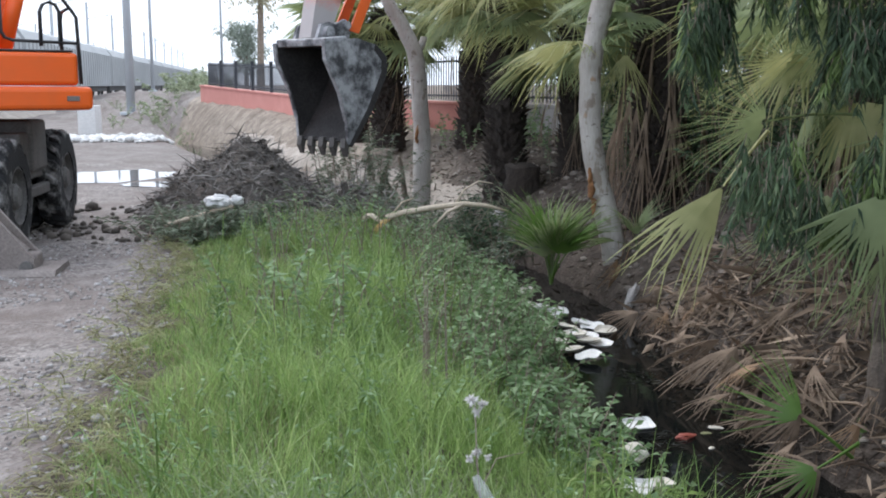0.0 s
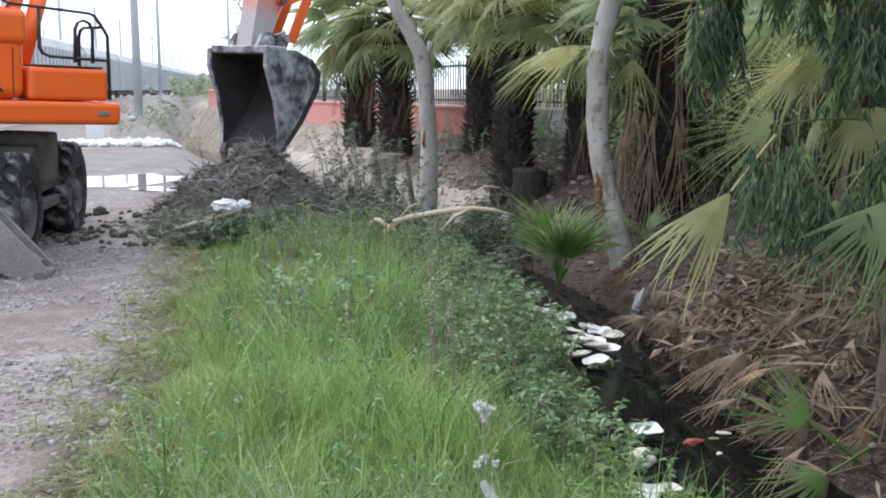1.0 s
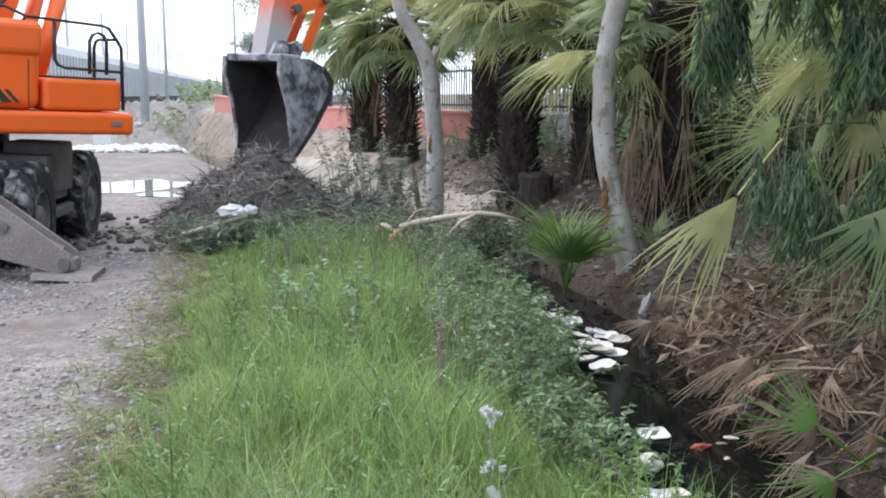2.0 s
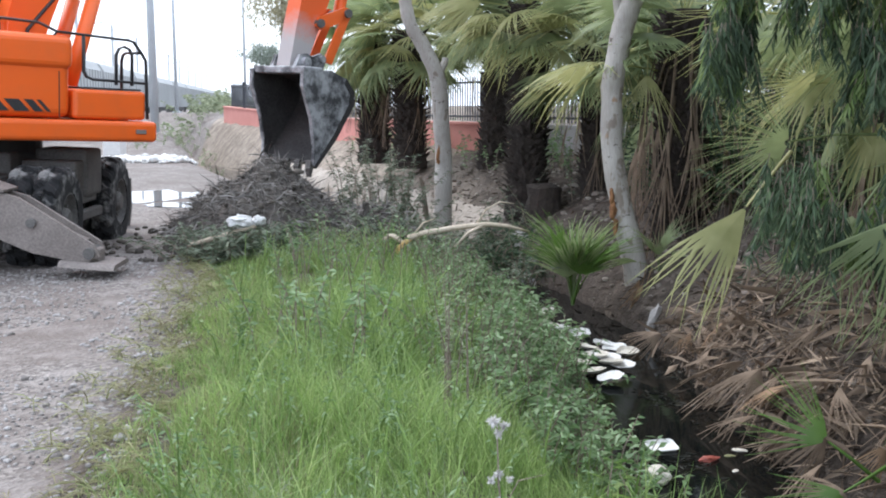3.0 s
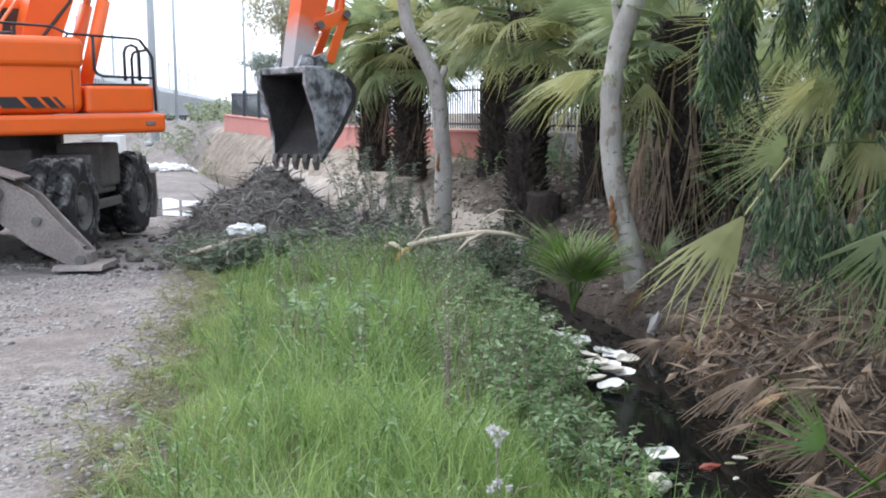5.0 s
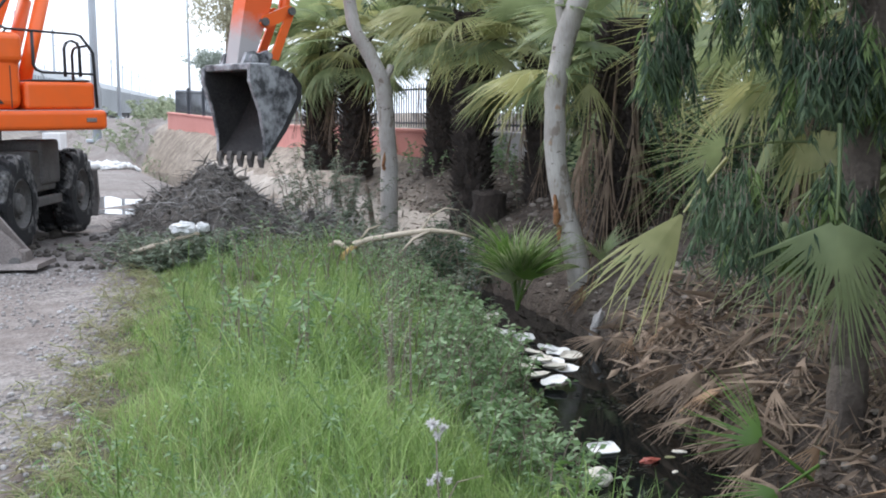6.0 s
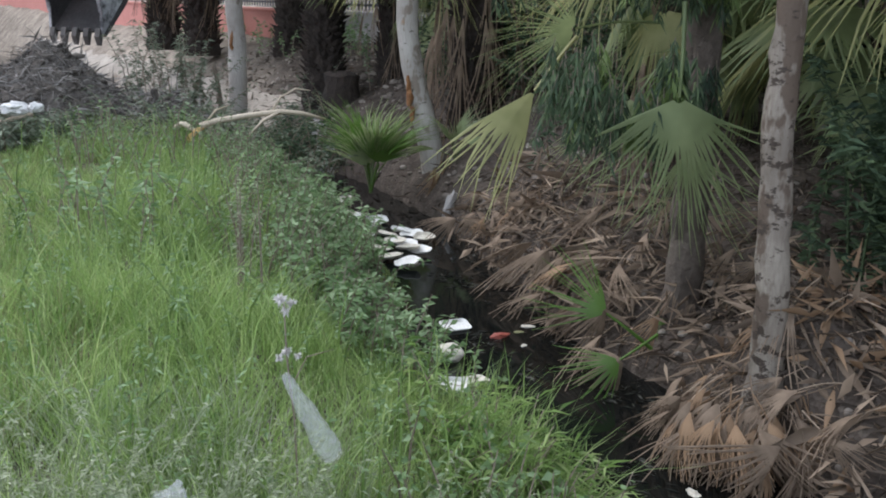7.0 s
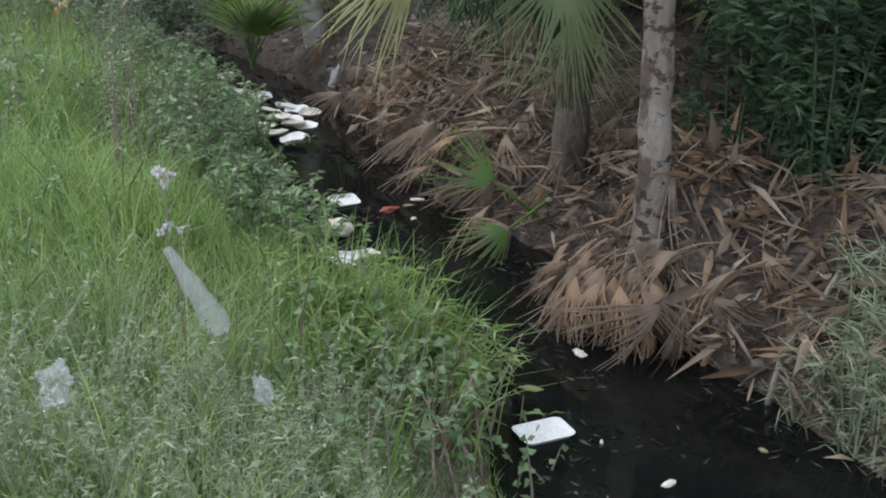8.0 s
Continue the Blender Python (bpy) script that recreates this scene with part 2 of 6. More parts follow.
xs = [x for x in steps(-6.5, 6.0, 0.1, (-2500, 2500)) if x < -17 or x >= -6.55] + list(np.arange(-16.6, -6.7, 0.3))
xs.sort()
ys = [y for y in steps(0.5, 17.0, 0.12, (-400, 4000), 1.1) if y < 17.05 or y > 48] + list(np.arange(17.5, 47.8, 0.5))
ys.sort()
gv = [(x, y, ground_z(x, y)) for y in ys for x in xs]
nx = len(xs)
gf = [(j * nx + i, j * nx + i + 1, (j + 1) * nx + i + 1, (j + 1) * nx + i) for j in range(len(ys) - 1) for i in range(nx - 1)]
gm = mesh("ground", gv, gf, GROUND, True)
gm.attributes.new("soil", "FLOAT", "POINT").data.foreach_set("value", [soil_share(x, y) for x, y, z in gv])
gm.attributes.new("sand", "FLOAT", "POINT").data.foreach_set("value", [max(0.0, min(1.0, (y - 13.5) / 3)) * max(0.0, min(1.0, x - ditch(y)[0] + 2.6)) * (0.25 + 0.75 * max(0.0, min(1.0, (0.4 - x) / 1.2))) for x, y, z in gv])
ground = tagged(new("ground", gm), "grey gravel track and brown earth banks of a ditch", "ground", kind="structure")

wy = np.arange(-6, 40, 0.5)
wv = []
for y in wy:
    cx, hw = ditch(y)
    wv += [(cx - hw - 0.12, y, WATER_Z), (cx + hw + 0.12, y, WATER_Z)]
water = tagged(new("water", mesh("water", wv, [(2 * i, 2 * i + 1, 2 * i + 3, 2 * i + 2) for i in range(len(wy) - 1)], WATER)),
               "still black polluted water lying in the ditch", "water", kind="structure")

# concrete lining of the far ditch's bank
cv, cf = [], []
cys = np.arange(15.2, 34, 0.5)
for i, y in enumerate(cys):
    cx, hw = ditch(y)
    for k, t in enumerate((0.0, 0.3, 0.55, 0.85)):
        x = cx + hw + t + 0.22 * noise.noise((k * 3, y * 0.8, 0))
        cv.append((x, y, ground_z(x, y) + 0.05 + (0.03 if k < 3 else -0.1)))
for i in range(len(cys) - 1):
    for k in range(3):
        cf.append((4 * i + k, 4 * i + k + 1, 4 * i + k + 5, 4 * i + k + 4))
lining = tagged(new("ditch_lining", mesh("ditch_lining", cv, cf, CONCRETE, True)), "pale worn concrete lining on the ditch bank", "ditch lining", kind="structure")
md = lining.modifiers.new("thick", "SOLIDIFY")
md.thickness = 0.08


# ---- boundary wall and fence ----
def boundary():
    d = Vector((-0.473, 1, 0)).normalized()
    n = Vector((d.y, -d.x, 0))
    turn = math.degrees(math.atan2(-d.x, d.y))
    rise = 0.024  # the far end climbs with the ground
    for k, (y0, y1, up, mat, lab) in enumerate(((19.3, 31, 0, PINK, "low pink painted garden wall"), (31, 44, rise, PINK, "low pink painted wall climbing to its far end"), (-2, 19.3, 0, GREYWALL, "low grey rendered garden wall"))):
        a, b = Vector((wall_x(y0), y0, 0)), Vector((wall_x(y1), y1, 0))
        bm = BM()
        L = (b - a).length
        box(bm, -0.1, 0.1, 0, L, 0.2, 1.24)
        box(bm, -0.14, 0.14, 0, L, 1.24, 1.3, 0.01)
        for v in bm.verts:
            v.co.z += up * v.co.y
        w_ = tagged(new("boundary_wall_%d" % (k + 1), from_bm("boundary_wall", bm, mat)), lab, "wall", kind="structure")
        w_.matrix_world = Matrix.Translation(a) @ pose(0, 0, 0, 0, 0, turn)
    # fence panels on the wall
    pb, rb, bb = BM(), BM(), BM()
    box(pb, -0.05, 0.05, -0.05, 0.05, 0, 1.0, 0.006)
    box(pb, -0.065, 0.065, -0.065, 0.065, 1.0, 1.03)
    post_me = from_bm("post", pb, FENCE)
    box(rb, -0.02, 0.02, 0.05, 2.35, 0, 0.04)
    rail_me = from_bm("rail", rb, FENCE)
    for i in range(18):
        y = 0.16 + i * 0.125
        tube(bb, [(0, y, 0.03), (0, y, 0.9), (0, y, 0.97)], [0.014, 0.014, 0.002], 5)
    bars_me = from_bm("bars", bb, FENCE)
    L = (Vector((wall_x(44), 44, 0)) - Vector((wall_x(4), 4, 0))).length
    flat = (Vector((wall_x(31), 31, 0)) - Vector((wall_x(4), 4, 0))).length
    for i in range(int(L / 2.4)):
        p = Vector((wall_x(4), 4, 1.3 + rise * max(0, i * 2.4 - flat))) + d * (i * 2.4)
        f = tagged(new("fence_panel"), "dark metal railing panel on the low wall", "fence", "fence panels")
        f.matrix_world = Matrix.Translation(p) @ pose(0, 0, 0, 0, 0, turn) @ pose(0, 0, 0, math.degrees(rise) if i * 2.4 > flat else 0)
        for nm, me, z in (("post", post_me, 0), ("rail", rail_me, 0.1), ("rail", rail_me, 0.82), ("railing", bars_me, 0)):
            o = new(nm, me)
            o.parent = f
            o.location.z = z
            if nm == "railing":
                tagged(o, kind="stuff")


boundary()


# ---- far things ----
def pole(x, y, h, r, label, arm=False, lean=0):
    bm = BM()
    z = ground_z(x, y)
    e = tagged(new("lamp_post"), label, "pole")
    e.matrix_world = pose(x, y, z - 0.05, 0, lean)
    tube(bm, [(0, 0, 0), (0, 0, h * 0.5), (0, 0, h)], [r, r * 0.85, r * 0.6], 14)
    part("shaft", bm, GALV, e, smooth=True)
    bm = BM()
    box(bm, -r * 2, r * 2, -r * 2, r * 2, 0, 0.12, 0.02)
    part("base_plate", bm, GALV, e)
    if arm:
        bm = BM()
        tube(bm, [(0, 0, h - 0.05), (0.5, 0, h + 0.15), (1.3, 0, h + 0.2)], 0.05, 8)
        box(bm, 1.2, 1.9, -0.14, 0.14, h + 0.14, h + 0.26, 0.03)
        part("lamp_head", bm, GALV, e)


pole(-12.2, 40, 12, 0.17, "grey galvanised steel pole beside the track")
pole(-21.2, 75, 14, 0.13, "slim grey metal pole near the railway")
pole(-13.3, 62, 9.5, 0.09, "slim grey street lamp with a short arm", True)


def mast(x, y, h):
    bm = BM()
    tube(bm, [(0, 0, 0), (0, 0, h)], [0.16, 0.12], 6)
    tube(bm, [(0, 0, h * 0.82), (2.2, 0, h * 0.86)], 0.05, 5)
    tube(bm, [(0, 0, h * 0.95), (2.2, 0, h * 0.86)], 0.035, 5)
    o = tagged(new("catenary_mast", from_bm("catenary_mast", bm, GALV)), "grey railway catenary mast with a bracket arm", "mast", "railway masts")
    o.matrix_world = pose(x, y, 0.8)


for k in range(11):
    y = 66 + k * 19
    mast(-28.5 - 0.19 * (y - 66), y, 9)
    mast(-40 - 0.21 * (y - 66), y + 9, 8.5)

# wagons on the railway
wb = BM()
prism(wb, [(-1.5, 1.0), (1.5, 1.0), (1.5, 3.6), (1.15, 4.15), (0.5, 4.4), (-0.5, 4.4), (-1.15, 4.15), (-1.5, 3.6)], -8.3, 8.3)
wagon_me = from_bm("wagon_body", wb, WAGON)
wb = BM()
box(wb, -8.0, 8.0, -1.1, 1.1, 0.55, 1.0, 0.03)
for sx in (-6, 6):
    for dx in (-0.9, 0.9):
        for sy in (-0.8, 0.8):
            tube(wb, [(sx + dx, sy - 0.06, 0.45), (sx + dx, sy + 0.06, 0.45)], 0.45, 14)
wagon_under = from_bm("underframe", wb, WAGON_END)
wb = BM()
for i in range(15):
    x = -7.6 + i * 1.085
    box(wb, x - 0.05, x + 0.05, -1.56, -1.5, 1.05, 3.6)
rib_me = from_bm("ribs", wb, WAGON)
tdir = Vector((-0.183, 1, 0)).normalized()
for i in range(14):
    p = Vector((-23, 48, 0.55)) + tdir * (i * 17.6)
    e = tagged(new("freight_wagon"), "long grey covered freight wagon on the rails", "wagon", "train wagons")
    e.matrix_world = Matrix.Translation(p) @ pose(0, 0, 0, 0, 0, 100.4)
    for nm, me in (("wagon_body", wagon_me), ("underframe", wagon_under), ("ribs", rib_me)):
        o = new(nm, me)
        o.parent = e
rb = BM()
prism(rb, [(-3.5, -0.3), (3.5, -0.3), (1.8, 0.55), (-1.8, 0.55)], -20, 330)
bank = tagged(new("railway_embankment", from_bm("railway_embankment", rb, CONCRETE)), "pale stone ballast bed under the railway", "embankment", kind="structure")
bank.matrix_world = Matrix.Translation((-23, 48, 0)) @ pose(0, 0, 0, 0, 0, 100.4)


# ---- wheeled excavator ----
EXC_X, EXC_Y = -5.45, 10.5
exc = tagged(new("wheeled_excavator"), "orange wheeled excavator with a worn grey bucket working on the track", "excavator")


def tyre_mesh():
    """A tyre with chevron lugs raised from one turned skin."""
    bm = BM()
    sides = 120
    prof = [(0, 0.29, 0), (0, 0.46, 0), (0.02, 0.505, 1), (0.05, 0.522, 1), (0.09, 0.526, 1), (0.13, 0.528, 1), (0.14, 0.528, 2), (0.18, 0.526, 2), (0.22, 0.522, 2), (0.25, 0.505, 2), (0.27, 0.46, 0), (0.27, 0.29, 0)]
    rings = []
    for u, r, kind in prof:
        ring = []
        for k in range(sides):
            q = r
            if kind:
                ph = (k * 18 / sides + (u - 0.135) * (3.4 if kind == 1 else -3.4) + (0.5 if kind == 2 else 0)) % 1
                q += 0.03 if ph < 0.5 else -0.006
            a_ = k * math.tau / sides
            ring.append(bm.verts.new((u, q * math.cos(a_), q * math.sin(a_))))
        rings.append(ring)
    for r0, r1 in zip(rings, rings[1:]):
        for k in range(sides):
            bm.faces.new((r0[k], r0[(k + 1) % sides], r1[(k + 1) % sides], r1[k]))
    return from_bm("tyre", bm, RUBBER)


def rim_mesh():
    bm = BM()
    lathe(bm, [(0.03, 0.3), (0.255, 0.3), (0.265, 0.27), (0.2, 0.25), (0.15, 0.14), (0.24, 0.12), (0.27, 0.09), (0.27, 0.0)], 24)
    for i in range(10):
        a = i * math.tau / 10
        tube(bm, [(0.16, 0.19 * math.cos(a), 0.19 * math.sin(a)), (0.2, 0.19 * math.cos(a), 0.19 * math.sin(a))], 0.018, 6)
    return from_bm("rim", bm, CHASSIS)


TYRE, RIM = tyre_mesh(), rim_mesh()
WHEELS = []


def wheel(x, y, side):
    for k in (0, 1):
        t = new("wheel", TYRE)
        t.parent = exc
        tagged(t, "dusty black tractor-tread tyre")
        rim = new("rim", RIM)
        rim.parent = t
        tagged(rim, "dusty grey steel rim")
        WHEELS.append((t, x + side * (-0.56 + 0.29 * k), y, side))


for wy_ in (1.05, -1.05):
    wheel(1.27, wy_, 1)
    wheel(-1.27, wy_, -1)


def chassis():
    bm = BM()
    box(bm, -0.55, 0.55, -1.9, 1.9, 0.55, 0.98, 0.03)
    box(bm, -0.5, 0.5, -0.6, 0.6, 0.95, 1.2, 0.03)
    for y in (1.05, -1.05):
        tube(bm, [(-0.8, y, 0.55), (0.8, y, 0.55)], 0.16, 12)
    part("chassis_frame", bm, CHASSIS, exc, "dusty grey steel frame")
    bm = BM()
    box(bm, 0.55, 1.14, -0.42, 0.42, 0.62, 1.12, 0.03)
    box(bm, 0.6, 1.18, -0.12, 0.5, 0.7, 1.24, 0.04)
    box(bm, 1.1, 1.2, -0.46, 0.46, 0.45, 0.56, 0.02)
    part("tool_locker", bm, CHASSIS, exc)
    bm = BM()
    box(bm, -1.14, -0.55, -0.42, 0.42, 0.62, 1.12, 0.03)
    part("fuel_tank", bm, CHASSIS, exc)
    bm = BM()
    lathe(bm, [(0, 0.0), (0, 0.62), (0.2, 0.62), (0.2, 0.0)], 32)
    bmesh.ops.rotate(bm, verts=bm.verts, cent=(0, 0, 0), matrix=Matrix.Rotation(radians(-90), 3, "Y"))
    bmesh.ops.translate(bm, verts=bm.verts, vec=(0, 0, 1.2))
    part("slew_ring", bm, BLACK, exc)
    # blade at the far end
    bm = BM()
    prism(bm, [(2.15, 0.1), (2.2, 0.1), (2.3, 0.35), (2.25, 0.75), (2.2, 0.75), (2.22, 0.36)], -1.05, 1.1)
    box(bm, -0.4, 0.4, 1.8, 2.25, 0.4, 0.6)
    part("dozer_blade", bm, CHASSIS, exc)
    # stabiliser beam at the near end
    bm = BM()
    box(bm, -0.75, 0.75, -2.1, -1.82, 0.55, 0.92, 0.03)
    for sx in (-1, 1):
        prism(bm, [(-2.16, 0.5), (-1.78, 0.5), (-1.78, 0.98), (-2.16, 0.98)], sx * 0.6, sx * 0.78)
        tube(bm, [(sx * 0.75, -2.2, 0.78), (sx * 0.75, -1.74, 0.78)], 0.07, 14)
    part("stabiliser_beam", bm, CHASSIS, exc)
    for sx in (-1, 1):
        bm = BM()
        box(bm, -0.28, 0.28, -0.2, 0.2, -0.012, 0.012, 0, Matrix.Translation((sx * 0.72, -1.97, 1.02)) @ Matrix.Rotation(radians(sx * 18), 4, "Y"))
        part("guard_plate", bm, LEG, exc)


chassis()


def stabiliser(side):
    """A leg that hangs from its hinge at the origin, out along x."""
    bm = BM()
    for y in (-0.15, 0.1):
        o = [(-0.12, -0.16), (0.15, -0.22), (0.6, -0.22), (1.1, -0.11), (1.19, 0.0), (1.1, 0.09), (0.3, 0.22), (-0.12, 0.16)]
        a = [bm.verts.new((side * u, y, v)) for u, v in o]
        b = [bm.verts.new((side * u, y + 0.05, v)) for u, v in o]
        for k in range(len(o)):
            bm.faces.new((a[k], a[(k + 1) % len(o)], b[(k + 1) % len(o)], b[k]))
        bm.faces.new(a[::-1])
        bm.faces.new(b)
    box(bm, min(0, side * 1.0), max(0, side * 1.0), -0.12, 0.12, -0.1, 0.08)
    leg = part("stabiliser_leg", bm, LEG, exc, "dusty brown steel stabiliser leg")
    for u, v, r in ((1.1, 0, 0.055), (0, 0, 0.085), (0.5, 0.05, 0.045)):
        bm = BM()
        tube(bm, [(side * u, -0.2, v), (side * u, 0.2, v)], r, 14)
        part("pin", bm, CHASSIS, leg)
    bm = BM()
    prism(bm, [(-0.3, -0.03), (0.3, -0.03), (0.24, 0.02), (-0.24, 0.02)], -0.26, 0.26)
    box(bm, -0.08, 0.08, -0.09, 0.09, 0.0, 0.14, 0.02)
    pad = part("foot_pad", bm, LEG, exc, "flat steel foot plate")
    return leg, pad


LEG_R, PAD_R = stabiliser(1)
LEG_L, PAD_L = stabiliser(-1)


def upper():
    bm = BM()
    box(bm, -1.25, 1.36, -2.35, 1.46, 1.4, 1.63, 0.05, seg=3)
    up = part("upper_body", bm, ORANGE, exc, "glossy orange painted deck", True)
    for p in up.data.polygons:
        p.use_smooth = False
    bm = BM()
    box(bm, -0.1, 1.33, -2.3, 0.5, 1.64, 2.66, 0.12, seg=4)
    part("engine_cover", bm, ORANGE, up)
    bm = BM()
    box(bm, 0.2, 1.37, -2.32, 0.52, 2.26, 2.7, 0.1, seg=4)
    part("hood", bm, ORANGE, up)
    bm = BM()
    box(bm, 1.331, 1.336, 0.36, 0.37, 1.66, 2.24)
    part("panel_seam", bm, BLACK, up)
    bm = BM()
    box(bm, 0.55, 1.32, 0.52, 1.34, 1.64, 2.03, 0.05, seg=3)
    part("tool_box", bm, ORANGE, up)
    bm = BM()
    box(bm, 0.6, 1.28, 0.62, 1.3, 2.035, 2.06, 0.01)
    part("tread_plate", bm, BLACK, up)
    bm = BM()
    prism(bm, [(-2.75, 1.45), (-2.36, 1.45), (-2.36, 2.6), (-2.6, 2.55), (-2.75, 2.3)], -1.2, 1.2)
    part("counterweight", bm, ORANGE, up)
    bm = BM()
    box(bm, -1.18, -0.22, -0.75, 0.75, 1.64, 3.1, 0.1, seg=3)
    part("cab", bm, ORANGE, up)
    bm = BM()
    box(bm, -0.22, -0.205, -0.6, 0.6, 2.15, 2.95, 0.004)
    part("cab_window", bm, GLASS, up)
    # handrails
    X, Y = 1.3, 1.36
    for line in ([(X, 0.3, 2.64), (X, 0.36, 2.74), (X, 1.14, 2.7), (X, 1.2, 2.68), (X, 1.3, 2.52), (X, Y - 0.02, 2.44), (X, Y, 1.66)],
                 [(X, 0.64, 2.72), (X, 0.64, 2.26), (X, 0.67, 2.19), (X, 0.74, 2.16), (X, Y, 2.14)],
                 [(X, 1.0, 2.1), (X, 1.0, 2.5), (X, 1.03, 2.58), (X, 1.09, 2.61), (X, 1.15, 2.58), (X, 1.18, 2.5), (X, 1.18, 2.1)],
                 [(0.6, Y, 1.66), (0.6, Y, 2.45), (0.64, Y, 2.53), (0.72, Y, 2.56), (X, Y - 0.1, 2.54)]):
        bm = BM()
        tube(bm, line, 0.019, 8)
        part("handrail", bm, BLACK, up, "black tubular handrail", True)
    bm = BM()
    tube(bm, [(1.2, -1.1, 2.68), (1.2, -1.1, 2.86), (1.2, -1.0, 2.9), (1.22, 0.2, 2.84), (X, 0.36, 2.74)], 0.019, 8)
    tube(bm, [(1.2, -0.2, 2.68), (1.2, -0.2, 2.86)], 0.019, 8)
    part("roof_rail", bm, BLACK, up, "black tubular rail")
    for y0, wd in ((-0.52, 0.26), (-0.2, 0.15), (0.0, 0.09), (0.13, 0.04)):
        bm = BM()
        prism(bm, [(y0, 1.87), (y0 + wd, 1.87), (y0 + wd + 0.11, 1.72), (y0 + 0.11, 1.72)], 1.331, 1.337)
        part("stripe", bm, BLACK, up)
    bm = BM()
    box(bm, 1.355, 1.375, 1.2, 1.32, 1.49, 1.54, 0.006)
    part("marker_light", bm, LEG, up)
    bm = BM()
    tube(bm, [(0.5, -0.2, 2.6), (0.5, -0.2, 2.95), (0.52, -0.32, 3.05)], 0.06, 10)
    part("exhaust", bm, BLACK, up)
    bm = BM()
    tube(bm, [(1.05, -0.12, 2.66), (1.05, -0.12, 2.8)], 0.06, 14)
    tube(bm, [(1.05, -0.12, 2.8), (1.05, -0.12, 2.84)], 0.068, 14)
    part("filler_cap", bm, ORANGE, up)
    # the low body sits under the boom
    for o in up.children:
        if o.name.split(".")[0] not in ("cab", "cab_window", "exhaust"):
            for v in o.data.vertices:
                if v.co.z > 1.64:
                    v.co.z = 1.64 + 0.82 * (v.co.z - 1.64)
    for i in range(5):
        y = -0.75 + 0.11 * i
        bm = BM()
        tube(bm, [(0.95, y, 2.45), (0.92, y + 0.06, 2.68), (0.7, y + 0.3, 2.95), (0.3, y + 0.7, 3.3)], 0.022, 6)
        part("hydraulic_hose", bm, ORANGE, up, "orange hydraulic hose")
    bm = BM()
    box(bm, 0.35, 1.15, -1.3, -0.2, 2.49, 2.56, 0.02)
    part("hood_grille", bm, BLACK, up)
    for i in range(4):
        x = 0.02 + 0.06 * i
        bm = BM()
        tube(bm, [(x, 0.35, 2.1), (x + 0.02, 0.42, 2.6), (x, 0.75, 3.0), (x, 1.05, 3.5)], 0.02, 6)
        part("hydraulic_hose", bm, BLACK, up)
    return up


UPPER = upper()


def boom():
    bm = BM()
    prism(bm, [(-0.05, 1.75), (0.35, 1.75), (0.95, 3.35), (1.75, 4.35), (3.0, 4.9), (4.85, 4.75), (4.85, 5.05), (3.0, 5.35), (1.45, 4.85), (0.45, 3.55)], -0.2, 0.2)
    b = part("boom", bm, ORANGE, exc, "orange box-section boom")
    bm = BM()
    for sx in (-0.32, 0.32):
        tube(bm, [(sx, 0.8, 1.75), (sx, 1.15, 3.0)], 0.085, 14)
    part("boom_cylinder", bm, ORANGE, b, "orange hydraulic cylinder", True)
    bm = BM()
    for sx in (-0.32, 0.32):
        tube(bm, [(sx, 1.15, 3.0), (sx, 1.5, 4.25)], 0.05, 12)
    part("cylinder_rod", bm, CHROME, b, "chrome rod", True)
    return b


BOOM = boom()


def stick():
    """Hangs from the boom's tip; its origin is the bucket pin."""
    bm = BM()
    prism(bm, [(-0.12, -0.1), (0.12, -0.1), (0.2, 0.5), (0.34, 1.6), (0.3, 2.6), (-0.1, 2.8), (-0.2, 1.6), (-0.16, 0.5)], -0.17, 0.17)
    s = part("stick", bm, WORN, exc, "worn orange and grey dipper arm")
    bm = BM()
    for sx in (-0.23, 0.19):
        prism(bm, [(0.1, 0.55), (0.22, 0.52), (0.62, 0.82), (0.6, 0.95), (0.5, 0.95), (0.12, 0.68)], sx, sx + 0.04)
        prism(bm, [(0.5, 0.85), (0.62, 0.85), (0.5, 0.12), (0.36, 0.12)], sx, sx + 0.04)
    part("bucket_link", bm, ORANGE, s)
    bm = BM()
    tube(bm, [(0, 0.56, 0.9), (0, 0.5, 2.2)], 0.085, 12)
    part("bucket_cylinder", bm, ORANGE, s)
    for p in ((0, 0), (0.16, 0.6), (0.56, 0.88)):
        bm = BM()
        tube(bm, [(-0.27, *p), (0.27, *p)], 0.06, 12)
        part("link_pin", bm, CHASSIS, s)
    return s


STICK = stick()


